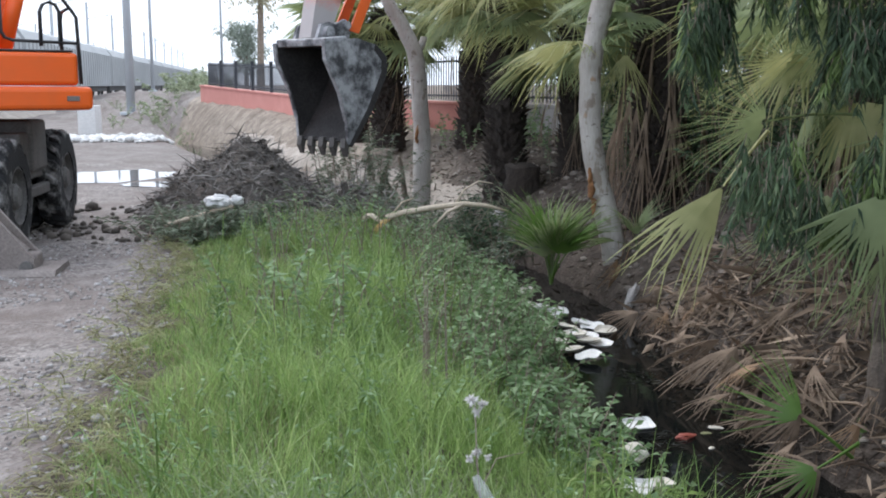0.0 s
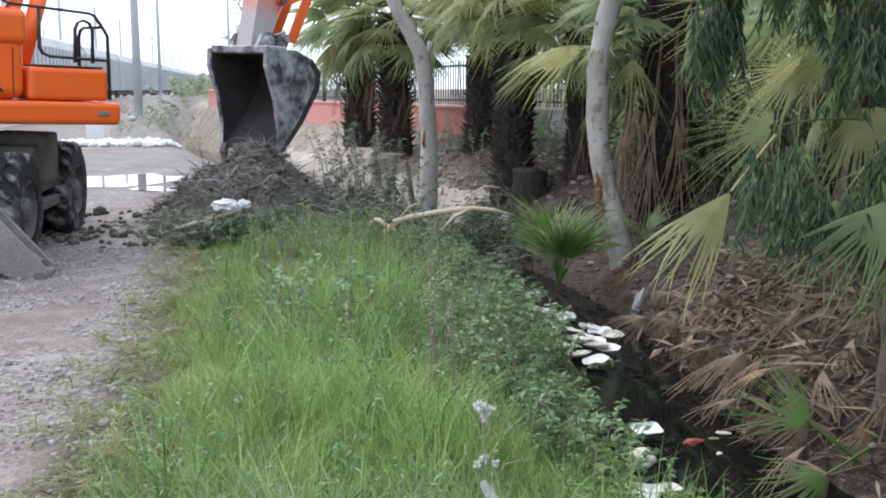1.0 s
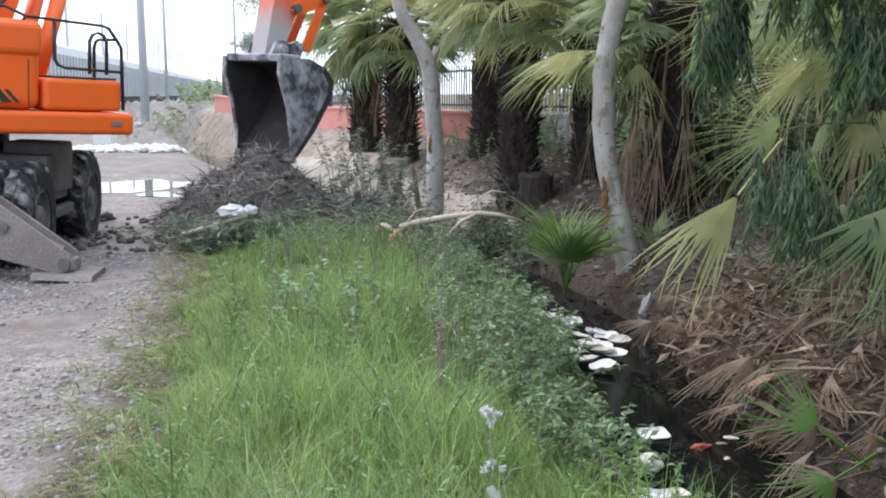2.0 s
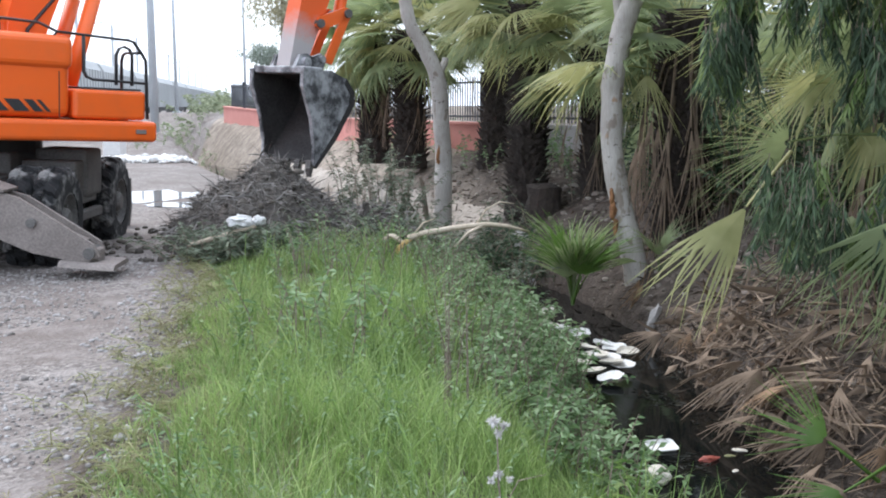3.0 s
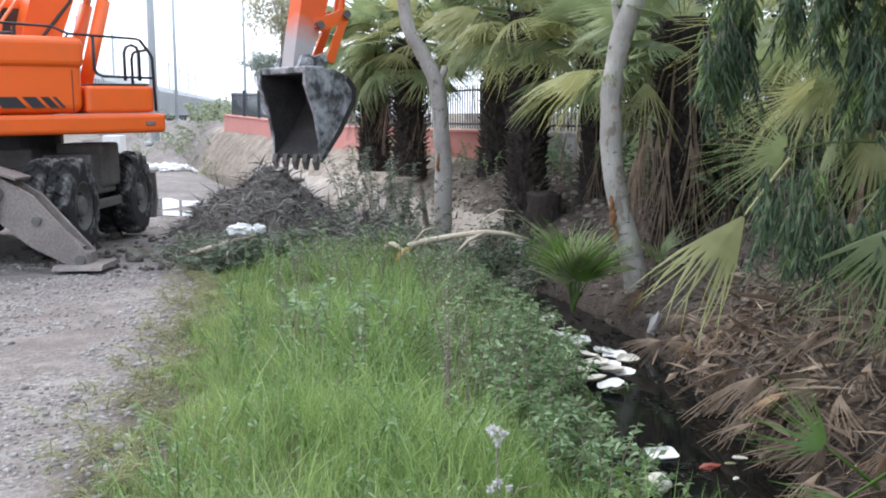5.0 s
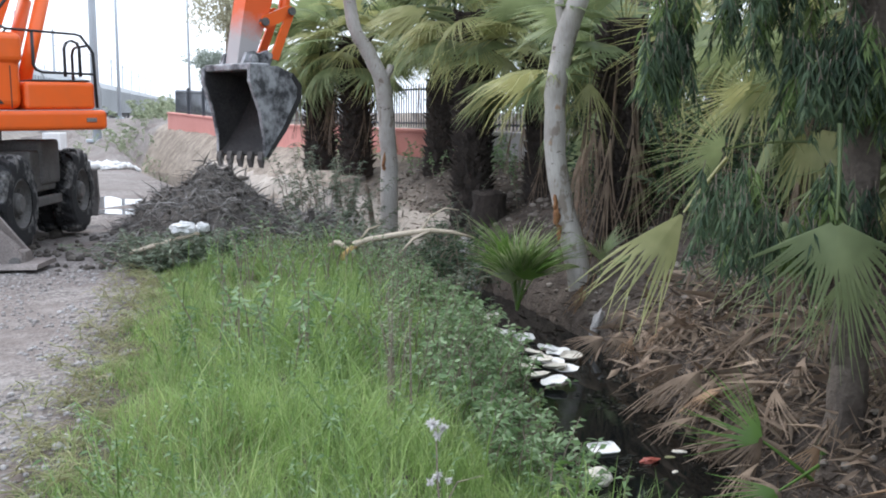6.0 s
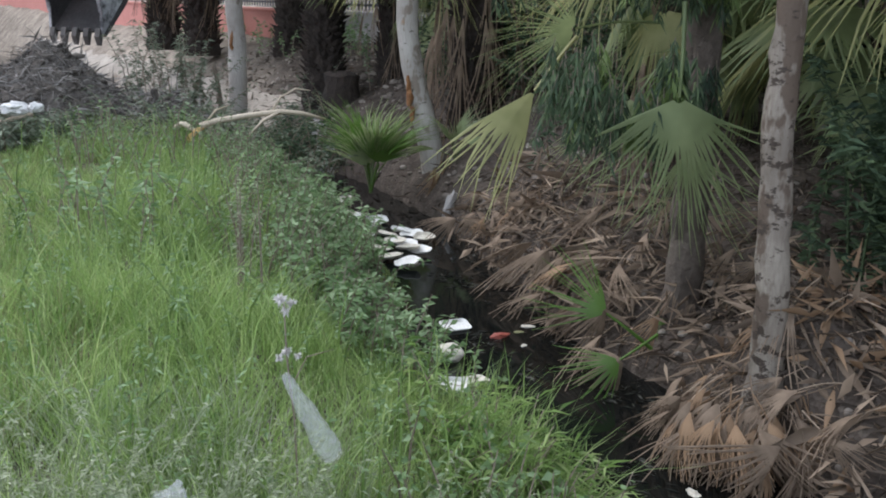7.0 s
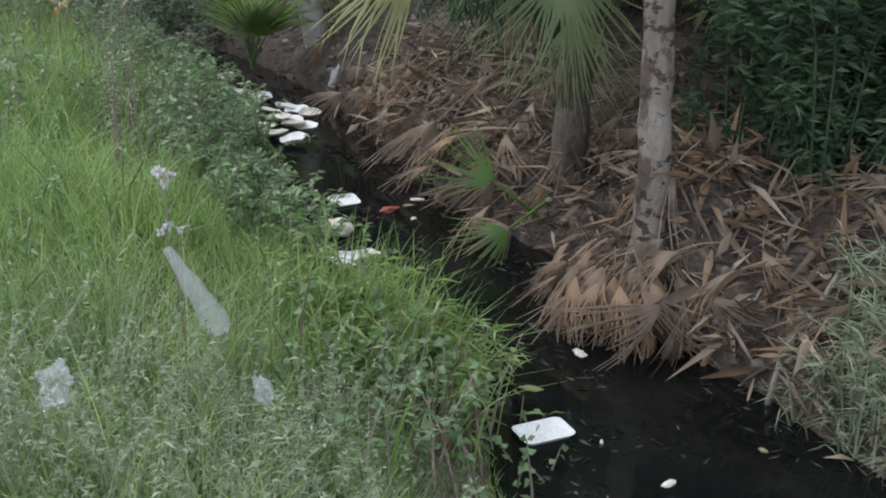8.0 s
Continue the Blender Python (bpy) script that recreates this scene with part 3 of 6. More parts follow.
def bucket():
    """Origin at its pin; the mouth faces back towards the machine (-y), teeth hang down."""
    W, T = 0.53, 0.035
    shell = [(-0.12, -0.14), (0.22, -0.13), (0.5, -0.22), (0.64, -0.38), (0.62, -0.56), (0.34, -0.98), (-0.02, -1.38)]
    bm = BM()
    n = len(shell)
    a, b, c, d_ = [], [], [], []
    for i, (y, z) in enumerate(shell):
        p0, p1 = shell[max(0, i - 1)], shell[min(n - 1, i + 1)]
        t = Vector((p1[0] - p0[0], p1[1] - p0[1])).normalized()
        iy, iz = y + t.y * T, z - t.x * T
        a.append(bm.verts.new((-W, y, z)))
        b.append(bm.verts.new((W, y, z)))
        c.append(bm.verts.new((-W, iy, iz)))
        d_.append(bm.verts.new((W, iy, iz)))
    for i in range(n - 1):
        bm.faces.new((a[i], b[i], b[i + 1], a[i + 1]))
        bm.faces.new((c[i], c[i + 1], d_[i + 1], d_[i]))
    bm.faces.new((a[0], c[0], d_[0], b[0]))
    bm.faces.new((a[-1], b[-1], d_[-1], c[-1]))
    bk = part("bucket", bm, SHADED_MUDSTEEL, exc, "big muddy black digging bucket with inside shade in its colour")
    for sx in (-1, 1):
        bm = BM()
        side = [(-0.26, -0.1), (0.24, -0.1), (0.52, -0.2), (0.67, -0.37), (0.65, -0.57), (0.36, -1.0), (-0.01, -1.41), (-0.05, -1.38), (-0.04, -1.1), (-0.1, -0.75), (-0.27, -0.32)]
        prism(bm, side, sx * W - 0.025, sx * W + 0.025)
        plate = part("side_plate", bm, STEEL, bk, "scraped grey steel side plate")
        bm = BM()
        prism(bm, [(0.52, -0.19), (0.685, -0.365), (0.665, -0.58), (0.37, -1.02), (0.0, -1.43), (-0.03, -1.39), (0.31, -0.97), (0.58, -0.55), (0.6, -0.4), (0.49, -0.27)], sx * W - 0.034, sx * W + 0.034)
        part("wear_strip", bm, SHADED_MUDSTEEL, plate, "black muddy wear strip")
        # added liner: paints the bucket's inner shade over the muddy side plate
        strip = BM()
        prism(strip, [(y * 0.94, z * 0.96 - 0.02) for y, z in side], sx * W - sx * 0.025, sx * W - sx * 0.036)
        part("shade_liner", strip, SHADED_MUDSTEEL, plate, "dark liner giving the muddy inner face its shade")
        bm = BM()
        prism(bm, [(-0.27, -0.1), (-0.2, -0.1), (-0.21, -0.32), (-0.06, -0.75), (0.0, -1.1), (-0.05, -1.1), (-0.11, -0.75), (-0.28, -0.32)], sx * W - 0.032, sx * W + 0.032)
        part("cutting_edge", bm, STEEL, plate)
    bm = BM()
    box(bm, -W, W, -0.24, 0.1, -0.16, -0.06, 0.02)
    for sx in (-0.24, 0.24):
        prism(bm, [(-0.18, -0.1), (0.32, -0.14), (0.4, 0.05), (0.3, 0.14), (0.15, 0.08), (0.05, 0.12), (-0.08, 0.1)], sx - 0.03, sx + 0.03)
    tube(bm, [(-0.34, 0, 0), (0.34, 0, 0)], 0.07, 14)
    tube(bm, [(-0.32, 0.3, 0.06), (0.32, 0.3, 0.06)], 0.05, 14)
    part("hanger", bm, STEEL, bk, "scraped grey steel hanger")
    for i in range(5):
        x = -W + 0.06 + i * (2 * W - 0.12) / 4
        bm = BM()
        o = [(0.02, 0.06), (-0.06, 0.06), (-0.09, -0.05), (-0.05, -0.17), (-0.02, -0.05)]
        prism(bm, [(y - 0.0, z - 1.38) for y, z in o], x - 0.05, x + 0.05)
        part("tooth", bm, TOOTH, bk)
    return bk


BUCKET = bucket()


# ---- plants ----
def leaf_mesh(name, V, quads, material, tris=None):
    """A mesh from arrays, for many small leaves or blades."""
    V = np.asarray(V, dtype=np.float32).reshape(-1, 3)
    me = bpy.data.meshes.new(name)
    me.vertices.add(len(V))
    me.vertices.foreach_set("co", V.ravel())
    loops = np.asarray(quads, dtype=np.int32).ravel()
    k = np.asarray(quads).shape[1]
    n = len(loops) // k
    me.loops.add(len(loops))
    me.loops.foreach_set("vertex_index", loops)
    me.polygons.add(n)
    me.polygons.foreach_set("loop_start", np.arange(n, dtype=np.int32) * k)
    me.materials.append(material)
    me.update(calc_edges=True)
    me.validate()
    return me


def unit(v):
    return v / np.maximum(1e-9, np.linalg.norm(v, axis=-1, keepdims=True))


def blades(rng, base, height, lean, width, name, material, bend=0.6, seg=3):
    """Arched grass blades: base points, heights, horizontal lean vectors and widths."""
    n = len(base)
    az = rng.uniform(0, math.tau, n)
    side = np.stack([np.cos(az), np.sin(az), np.zeros(n)], 1)
    rows = []
    for k in range(seg + 1):
        u = k / seg
        c = base + lean * (u ** 1.8)
        c = c + np.stack([np.zeros(n), np.zeros(n), height * (u - bend * 0.35 * u * u * np.linalg.norm(lean, axis=1) / np.maximum(height, 1e-3))], 1)
        wd = (width * (1 - u) ** 0.7 * 0.5)[:, None] if k < seg else np.full((n, 1), 0.0004)
        rows.append(c - side * wd)
        rows.append(c + side * wd)
    V = np.stack(rows, 1)
    m = 2 * (seg + 1)
    q = []
    idx = np.arange(n) * m
    for k in range(seg):
        q.append(np.stack([idx + 2 * k, idx + 2 * k + 1, idx + 2 * k + 3, idx + 2 * k + 2], 1))
    return leaf_mesh(name, V, np.concatenate(q), material)


def leaflets(rng, base, way, length, width, name, material, fold=0.25, droop=0.2):
    """Lance-shaped leaves from base points along way."""
    n = len(base)
    way = unit(way)
    r = rng.normal(size=(n, 3))
    side = unit(np.cross(way, r))
    up = np.cross(side, way)
    L, W_ = length[:, None], width[:, None]
    dn = np.array([0, 0, -1.0])
    a = base
    m1 = base + way * L * 0.4 - side * W_ * 0.5 + up * W_ * fold
    m2 = base + way * L * 0.4 + side * W_ * 0.5 + up * W_ * fold
    mid = base + way * L * 0.45
    tip = base + way * L + dn * L * droop
    V = np.stack([a, m1, mid, m2, tip], 1)
    i = np.arange(n) * 5
    T = np.concatenate([np.stack([i, i + 1, i + 2], 1), np.stack([i, i + 2, i + 3], 1), np.stack([i + 1, i + 4, i + 2], 1), np.stack([i + 2, i + 4, i + 3], 1)])
    return leaf_mesh(name, V, T, material)


def gz(P):
    return np.array([ground_z(float(x), float(y)) for x, y in P])


GRASS = leafy("fresh_grass", [(0.052, 0.118, 0.022), (0.145, 0.28, 0.052), (0.26, 0.415, 0.1), (0.48, 0.57, 0.25)], 0.5, 0.45)
WEED = leafy("grey_green_weed", [(0.15, 0.19, 0.1), (0.27, 0.32, 0.19), (0.46, 0.49, 0.35)], 0.7, 0.35)
STRAW = leafy("dry_straw", [(0.22, 0.19, 0.1), (0.4, 0.36, 0.22), (0.27, 0.32, 0.13)], 0.8, 0.3)
BROAD = leafy("bank_weed_leaf", [(0.09, 0.17, 0.06), (0.18, 0.295, 0.115), (0.31, 0.41, 0.23)], 0.45, 0.35)
EUCA = leafy("eucalyptus_leaf", [(0.018, 0.036, 0.027), (0.038, 0.068, 0.046), (0.068, 0.112, 0.068), (0.15, 0.205, 0.1)], 0.55, 0.3, 0.22)
YOUNGLEAF = leafy("young_eucalyptus_leaf", [(0.07, 0.125, 0.04), (0.16, 0.24, 0.075), (0.26, 0.33, 0.13)], 0.5, 0.4, 0.25)
PALMG = leafy("green_palm_frond", [(0.12, 0.175, 0.085), (0.24, 0.31, 0.14), (0.43, 0.48, 0.25)], 0.42, 0.48)
PALMY = leafy("yellow_green_palm_frond", [(0.24, 0.28, 0.09), (0.44, 0.45, 0.18), (0.54, 0.52, 0.28)], 0.45, 0.48)
PALMB = leafy("bright_green_palm_frond", [(0.09, 0.19, 0.035), (0.16, 0.27, 0.06)], 0.4, 0.35)
DEADC = leafy("dead_palm_frond", [(0.022, 0.016, 0.012), (0.08, 0.054, 0.037), (0.19, 0.133, 0.093), (0.5, 0.385, 0.285)], 0.85, 0.15)
DEADO = leafy("fresh_dead_palm_frond", [(0.22, 0.135, 0.075), (0.36, 0.24, 0.15)], 0.8, 0.2)
# leaf litter coloured darker than the fronds to paint shade between them
SHADE_LITTER = leafy("shade_dark_leaf_litter", [(0.03, 0.022, 0.017), (0.065, 0.05, 0.039), (0.16, 0.125, 0.098)], 0.9, 0.1)
CUTLEAF = leafy("cut_branch_leaf", [(0.07, 0.1, 0.062), (0.13, 0.17, 0.11), (0.25, 0.28, 0.2)], 0.55, 0.25)
PALMBARK = stained("shaggy_palm_bark", (0.018, 0.015, 0.013), (0.065, 0.05, 0.041), 5, 0.95, 0, 0.9, 30, 0.04).m
PALMGREY = stained("grey_palm_trunk", (0.065, 0.052, 0.043), (0.15, 0.122, 0.1), 4, 0.9, 0, 0.8, 24, 0.03).m
TWIG = stained("twig_bark", (0.12, 0.09, 0.065), (0.3, 0.25, 0.2), 6, 0.85).m
PALEWOOD = stained("pale_stripped_branch", (0.42, 0.34, 0.24), (0.58, 0.5, 0.4), 5, 0.8).m
FRESHWOOD = stained("split_fresh_wood", (0.5, 0.3, 0.1), (0.66, 0.47, 0.2), 9, 0.8).m
HEAP = stained("dug_grey_earth", (0.045, 0.039, 0.034), (0.16, 0.14, 0.122), 4, 0.95, 0, 1.0, 16, 0.06).m

def smooth_bark(name, pale, dull, patch, fleck, many):
    """Smooth bark that peels in patches; many: the share of old bark left."""
    m = Mat(name, 0.75)
    c = m.mix(m.ramp(m.noise(1.6, 5, 0.6), [(0.4, (0, 0, 0)), (0.65, (1, 1, 1))]), pale, dull)
    c = m.mix(m.ramp(m.noise(5.5, 4, 0.6, (1, 1, 0.5)), [(0.64 - many, (0, 0, 0)), (0.69 - many, (1, 1, 1))]), c, patch)
    c = m.mix(m.ramp(m.noise(8, 6, 0.7, (1, 1, 1.7)), [(0.66 - many, (0, 0, 0)), (0.7 - many, (1, 1, 1))]), c, fleck)
    c = m.mix(m.ramp(m.noise(60, 3, 0.6, (1, 1, 0.15)), [(0.4, (0, 0, 0)), (0.7, (0.4, 0.4, 0.4))]), c, patch)
    m.color(m.mix(m.ramp(m.noise(3.4, 4), [(0.7, (0, 0, 0)), (0.74, (1, 1, 1))]), c, (0.34, 0.23, 0.15)))
    return m.bump(m.noise(14, 6), 0.7, 0.02).m


BARK = smooth_bark("mottled_eucalyptus_bark", (0.31, 0.27, 0.225), (0.2, 0.168, 0.14), (0.12, 0.088, 0.066), (0.05, 0.037, 0.029), 0.12)
PALEBARK = smooth_bark("pale_eucalyptus_bark", (0.5, 0.47, 0.435), (0.37, 0.34, 0.31), (0.25, 0.21, 0.175), (0.1, 0.083, 0.07), 0.05)
SCAR = stained("torn_bark", (0.16, 0.07, 0.035), (0.36, 0.18, 0.08), 14, 0.9, 0, 0.8, 40, 0.02).m


# ---- trees ----
def trunk_line(points, n=26, wob=0.02, seed=0):
    pts = [Vector(p[:3]) for p in points]
    out = []
    for i in range(n):
        u = i / (n - 1) * (len(pts) - 1)
        k = min(int(u), len(pts) - 2)
        f = u - k
        p0, p1, p2, p3 = pts[max(k - 1, 0)], pts[k], pts[k + 1], pts[min(k + 2, len(pts) - 1)]
        q = 0.5 * (2 * p1 + (p2 - p0) * f + (2 * p0 - 5 * p1 + 4 * p2 - p3) * f * f + (3 * p1 - p0 - 3 * p2 + p3) * f ** 3)
        r = points[k][3] * (1 - f) + points[k + 1][3] * f
        q += wob * Vector((noise.noise((seed, q.z * 2, 0)), noise.noise((seed, q.z * 2, 9)), 0))
        out.append((q, r * (1 + 0.1 * noise.noise((seed, q.z * 4, 5)))))
    return out


def trunk_mesh(points, seed=0, n=26, sides=14, rough=0.012):
    bm = BM()
    line = trunk_line(points, n, seed=seed)
    tube(bm, [p for p, r in line], [r for p, r in line], sides)
    for v in bm.verts:
        k = noise.noise(v.co * 7) * rough
        v.co += Vector((k, -k, k * 0.5))
    return bm


def bare_tree(points, seed, label, forks=(), knots=(), bark=None):
    bark = bark or PALEBARK
    base = Vector(points[0][:3])
    e = tagged(new("eucalyptus_tree"), label, "tree")
    e.matrix_world = Matrix.Translation(base)
    loc = lambda ps: [(p[0] - base.x, p[1] - base.y, p[2] - base.z, p[3]) for p in ps]
    part("trunk", trunk_mesh(loc(points), seed, 40), bark, e, smooth=True)
    for f in forks:
        part("limb", trunk_mesh(loc(f), seed + 5, 14, 10), bark, e, smooth=True)
    for x, y, z, r in knots:
        bm = BM()
        bmesh.ops.create_icosphere(bm, subdivisions=2, radius=r, matrix=Matrix.Translation((x - base.x, y - base.y, z - base.z)) @ Matrix.Diagonal((0.55, 0.5, 2.0, 1)))
        for v in bm.verts:
            v.co += Vector((1, 0.3, 1)) * 0.7 * r * noise.noise(v.co * 22)
        part("scar", bm, SCAR, e, "torn orange-brown bark scar")
    return e


T1 = bare_tree([(-0.33, 15.5, -0.3, 0.15), (-0.32, 15.5, 0.7, 0.13), (-0.36, 15.45, 1.5, 0.125), (-0.42, 15.4, 2.1, 0.125), (-0.63, 15.35, 2.55, 0.11), (-0.82, 15.3, 2.95, 0.1), (-1.0, 15.2, 4.2, 0.09), (-1.0, 15.2, 6.5, 0.05)], 1, "bare pale grey eucalyptus trunk on the bank",
               forks=[[(-0.42, 15.42, 2.1, 0.08), (-0.3, 15.4, 2.28, 0.05), (-0.28, 15.4, 2.36, 0.04)]], knots=[(-0.4, 15.385, 0.86, 0.05), (-0.39, 15.385, 0.98, 0.045)])
T2 = bare_tree([(1.93, 11.0, -0.5, 0.145), (1.83, 11.0, 0.1, 0.13), (1.63, 11.0, 0.9, 0.115), (1.58, 11.0, 1.8, 0.115), (1.68, 10.95, 2.5, 0.12), (1.85, 10.9, 3.0, 0.11), (2.1, 10.9, 4.2, 0.09), (2.1, 10.9, 6.5, 0.05)], 2, "leaning pale eucalyptus trunk at the water's edge",
               forks=[[(1.7, 10.95, 2.45, 0.09), (1.6, 10.95, 2.75, 0.05), (1.57, 10.95, 3.4, 0.04)]], knots=[(1.6, 10.9, 0.52, 0.06), (1.58, 10.9, 0.68, 0.05), (1.63, 10.9, 0.36, 0.05)])
T3 = bare_tree([(2.52, 4.45, -0.55, 0.12), (2.5, 4.43, -0.1, 0.086), (2.46, 4.4, 0.4, 0.078), (2.42, 4.4, 1.1, 0.075), (2.45, 4.4, 1.9, 0.07), (2.55, 4.4, 3.2, 0.06), (2.6, 4.5, 5.5, 0.04)], 3, "mottled grey eucalyptus trunk rising from dead fronds",
               forks=[[(2.46, 4.42, 2.1, 0.05), (2.2, 4.8, 2.7, 0.04), (1.9, 5.1, 3.1, 0.03), (1.6, 5.3, 3.2, 0.02)]], bark=BARK)


def hanging_foliage(name, parent, rng, starts, material, lengths, per=26, leaf=(0.09, 0.16), wide=(0.012, 0.02), out=0.25):
    """Strands of drooping narrow leaves, with their twigs."""
    off = np.array(parent.matrix_world.translation) if parent else np.zeros(3)
    B, D = [], []
    tb = BM()
    for s, L in zip(starts, lengths):
        drift = rng.normal(size=3) * np.array([0.18, 0.18, 0.0])
        pts = [s + drift * (u ** 1.3) * L + np.array([0, 0, -1]) * L * u ** 1.15 for u in np.linspace(0, 1, 5)]
        tube(tb, [Vector(p - off) for p in pts], [0.0028, 0.0024, 0.002, 0.0018, 0.0012], 3, False)
        for u in rng.uniform(0.05, 1, per):
            k = min(3, int(u * 4))
            f = u * 4 - k
            B.append(pts[k] * (1 - f) + pts[k + 1] * f - off)
            a = rng.uniform(0, math.tau)
            D.append((out * 2 * math.cos(a), out * 2 * math.sin(a), -1 + rng.uniform(0, 0.45)))
    B, D = np.array(B), np.array(D)
    n = len(B)
    o = new(name, leaflets(rng, B, D, rng.uniform(*leaf, n), rng.uniform(*wide, n), name, material))
    o.parent = parent
    tagged(o, kind="stuff")
    if parent:
        part("twig_mass", tb, TWIG, parent, "thin hanging twigs")["kind"] = "stuff"
    return o


# hanging tufts: twigs in bunches, with gaps between them
rng = np.random.default_rng(4)
st = []
while len(st) < 640:
    y = rng.uniform(4.9, 5.9)
    x = y * rng.uniform(0.235, 0.47)
    z = rng.uniform(0.95, 3.0)
    if noise.noise((x * 2.6, y * 2.0, z * 2.2)) < 0.14:
        continue
    if x < 0.33 * y and (z < 1.15 or 1.4 < z < 1.9) and rng.uniform() < 0.85:
        continue
    if x < 0.26 * y + 0.15 * noise.noise((z * 3, 0, 0)) and z < 1.6:
        continue
    c = np.array((x, y, z))
    for k in range(int(rng.integers(7, 13))):
        st.append(c + rng.normal(size=3) * np.array([0.045, 0.045, 0.06]))
st = np.array(st)
fresh = np.array([noise.noise((3.7 * x, 3.7 * y, 3.7 * z + 20)) > 0.24 for x, y, z in st])
hanging_foliage("crown", T3, rng, st[~fresh], EUCA, rng.uniform(0.14, 0.36, (~fresh).sum()), 34, (0.05, 0.11), (0.009, 0.017), 0.24)
hanging_foliage("crown", T3, rng, st[fresh], YOUNGLEAF, rng.uniform(0.12, 0.3, fresh.sum()), 26, (0.06, 0.12), (0.01, 0.018), 0.3)
# the high crowns overhead, added above the view to shade bank and water
for tree, cx_, cy_, rx, ry, n_ in ((T3, 3.9, 5.2, 2.9, 3.6, 1000), (T2, 3.2, 11.5, 2.2, 2.4, 260), (T1, 0.0, 16.5, 1.9, 1.9, 200)):
    a_ = rng.uniform(0, math.tau, n_)
    d_ = np.sqrt(rng.uniform(0, 1, n_))
    hi = np.column_stack([cx_ + rx * d_ * np.cos(a_), cy_ + ry * d_ * np.sin(a_), rng.uniform(4.4, 6.8, n_)])
    hanging_foliage("shade_crown", tree, rng, hi, EUCA, rng.uniform(0.6, 1.2, n_), 30, (0.14, 0.24), (0.022, 0.036), 0.5)


def fan_mesh(name, material, R=0.75, n=30, spread=210, split=0.5, droop=0.25, petiole=0.7, seed=0, ragged=0.15, cup=0.12, strip=0.24, tip=0.001):
    """A fan frond: stalk along +y from the origin, pleated blade beyond it."""
    r_ = np.random.default_rng(seed)
    V, F = [], []

    def bend(a, r, lift):
        x, y = r * math.sin(a), r * math.cos(a)
        z = lift - droop * (r / R) ** 2 * R - cup * R * abs(math.sin(a)) * (r / R)
        return (x, petiole + y, z)

    da = radians(spread) / n
    a0 = -radians(spread) / 2
    reach = [R * (0.72 + 0.28 * math.cos((a0 + (i + 0.5) * da) * 0.75)) * (1 + r_.uniform(-ragged, ragged * 0.4)) for i in range(n)]
    # pleat edges, shared by neighbours as far as the split
    for i in range(n + 1):
        a = a0 + i * da
        Re = min(reach[max(0, i - 1)], reach[min(n - 1, i)])
        for r in (0.03, split * Re * 0.55, split * Re * r_.uniform(0.85, 1.1)):
            V.append(bend(a, r, 0))
    for i in range(n):
        a = a0 + (i + 0.5) * da
        Ri = reach[i]
        twist = r_.normal() * 0.05
        sag = r_.uniform(0, 1) * droop * 0.5
        k0 = len(V)
        for j, r in enumerate((0.03, split * Ri * 0.55, split * Ri)):
            x, y, z = bend(a, r, 0)
            V.append((x, y, z + 0.7 * da * r))
        for j, (r, wd) in enumerate(((Ri * (split + 1) / 2, da * strip * split * Ri), (Ri, tip))):
            aj = a + twist * (j + 1)
            x, y, z = bend(aj, r, 0)
            z -= sag * R * (j + 1) ** 2 * 0.12
            V += [(x - wd * math.cos(aj), y + wd * math.sin(aj), z), (x, y, z + 1.0 * wd), (x + wd * math.cos(aj), y - wd * math.sin(aj), z)]
        l, r3 = 3 * i, 3 * i + 3
        for j in range(2):
            F += [(l + j, k0 + j, k0 + j + 1, l + j + 1), (k0 + j, r3 + j, r3 + j + 1, k0 + j + 1)]
        F += [(l + 2, k0 + 2, k0 + 4, k0 + 3), (k0 + 2, r3 + 2, k0 + 5, k0 + 4), (k0 + 3, k0 + 4, k0 + 7, k0 + 6), (k0 + 4, k0 + 5, k0 + 8, k0 + 7)]
    k0 = len(V)
    for j in range(5):
        u = j / 4
        y, z, wd = petiole * u, 0.06 * math.sin(u * math.pi) * petiole, 0.009 * (1.6 - 0.7 * u)
        V += [(-wd, y, z), (0, y, z + wd * 0.6), (wd, y, z), (0, y, z - wd * 0.6)]
    for j in range(4):
        b = k0 + 4 * j
        F += [(b + c, b + (c + 1) % 4, b + 4 + (c + 1) % 4, b + 4 + c) for c in range(4)]
    return leaf_mesh(name, V, F, material)


FANS_G = [fan_mesh("frond", PALMG, 0.85, 46, 220, 0.52, 0.3, 0.7, 1), fan_mesh("frond", PALMG, 0.8, 42, 200, 0.45, 0.5, 0.8, 2), fan_mesh("frond", PALMG, 0.75, 44, 230, 0.55, 0.18, 0.6, 3)]
FANS_Y = [fan_mesh("frond", PALMY, 0.8, 36, 170, 0.4, 0.45, 0.7, 4), fan_mesh("frond", PALMY, 0.85, 40, 190, 0.42, 0.6, 0.7, 5)]
FANS_B = [fan_mesh("frond", PALMB, 0.5, 20, 105, 0.28, 0.3, 0.4, 6, 0.15, 0.2)]
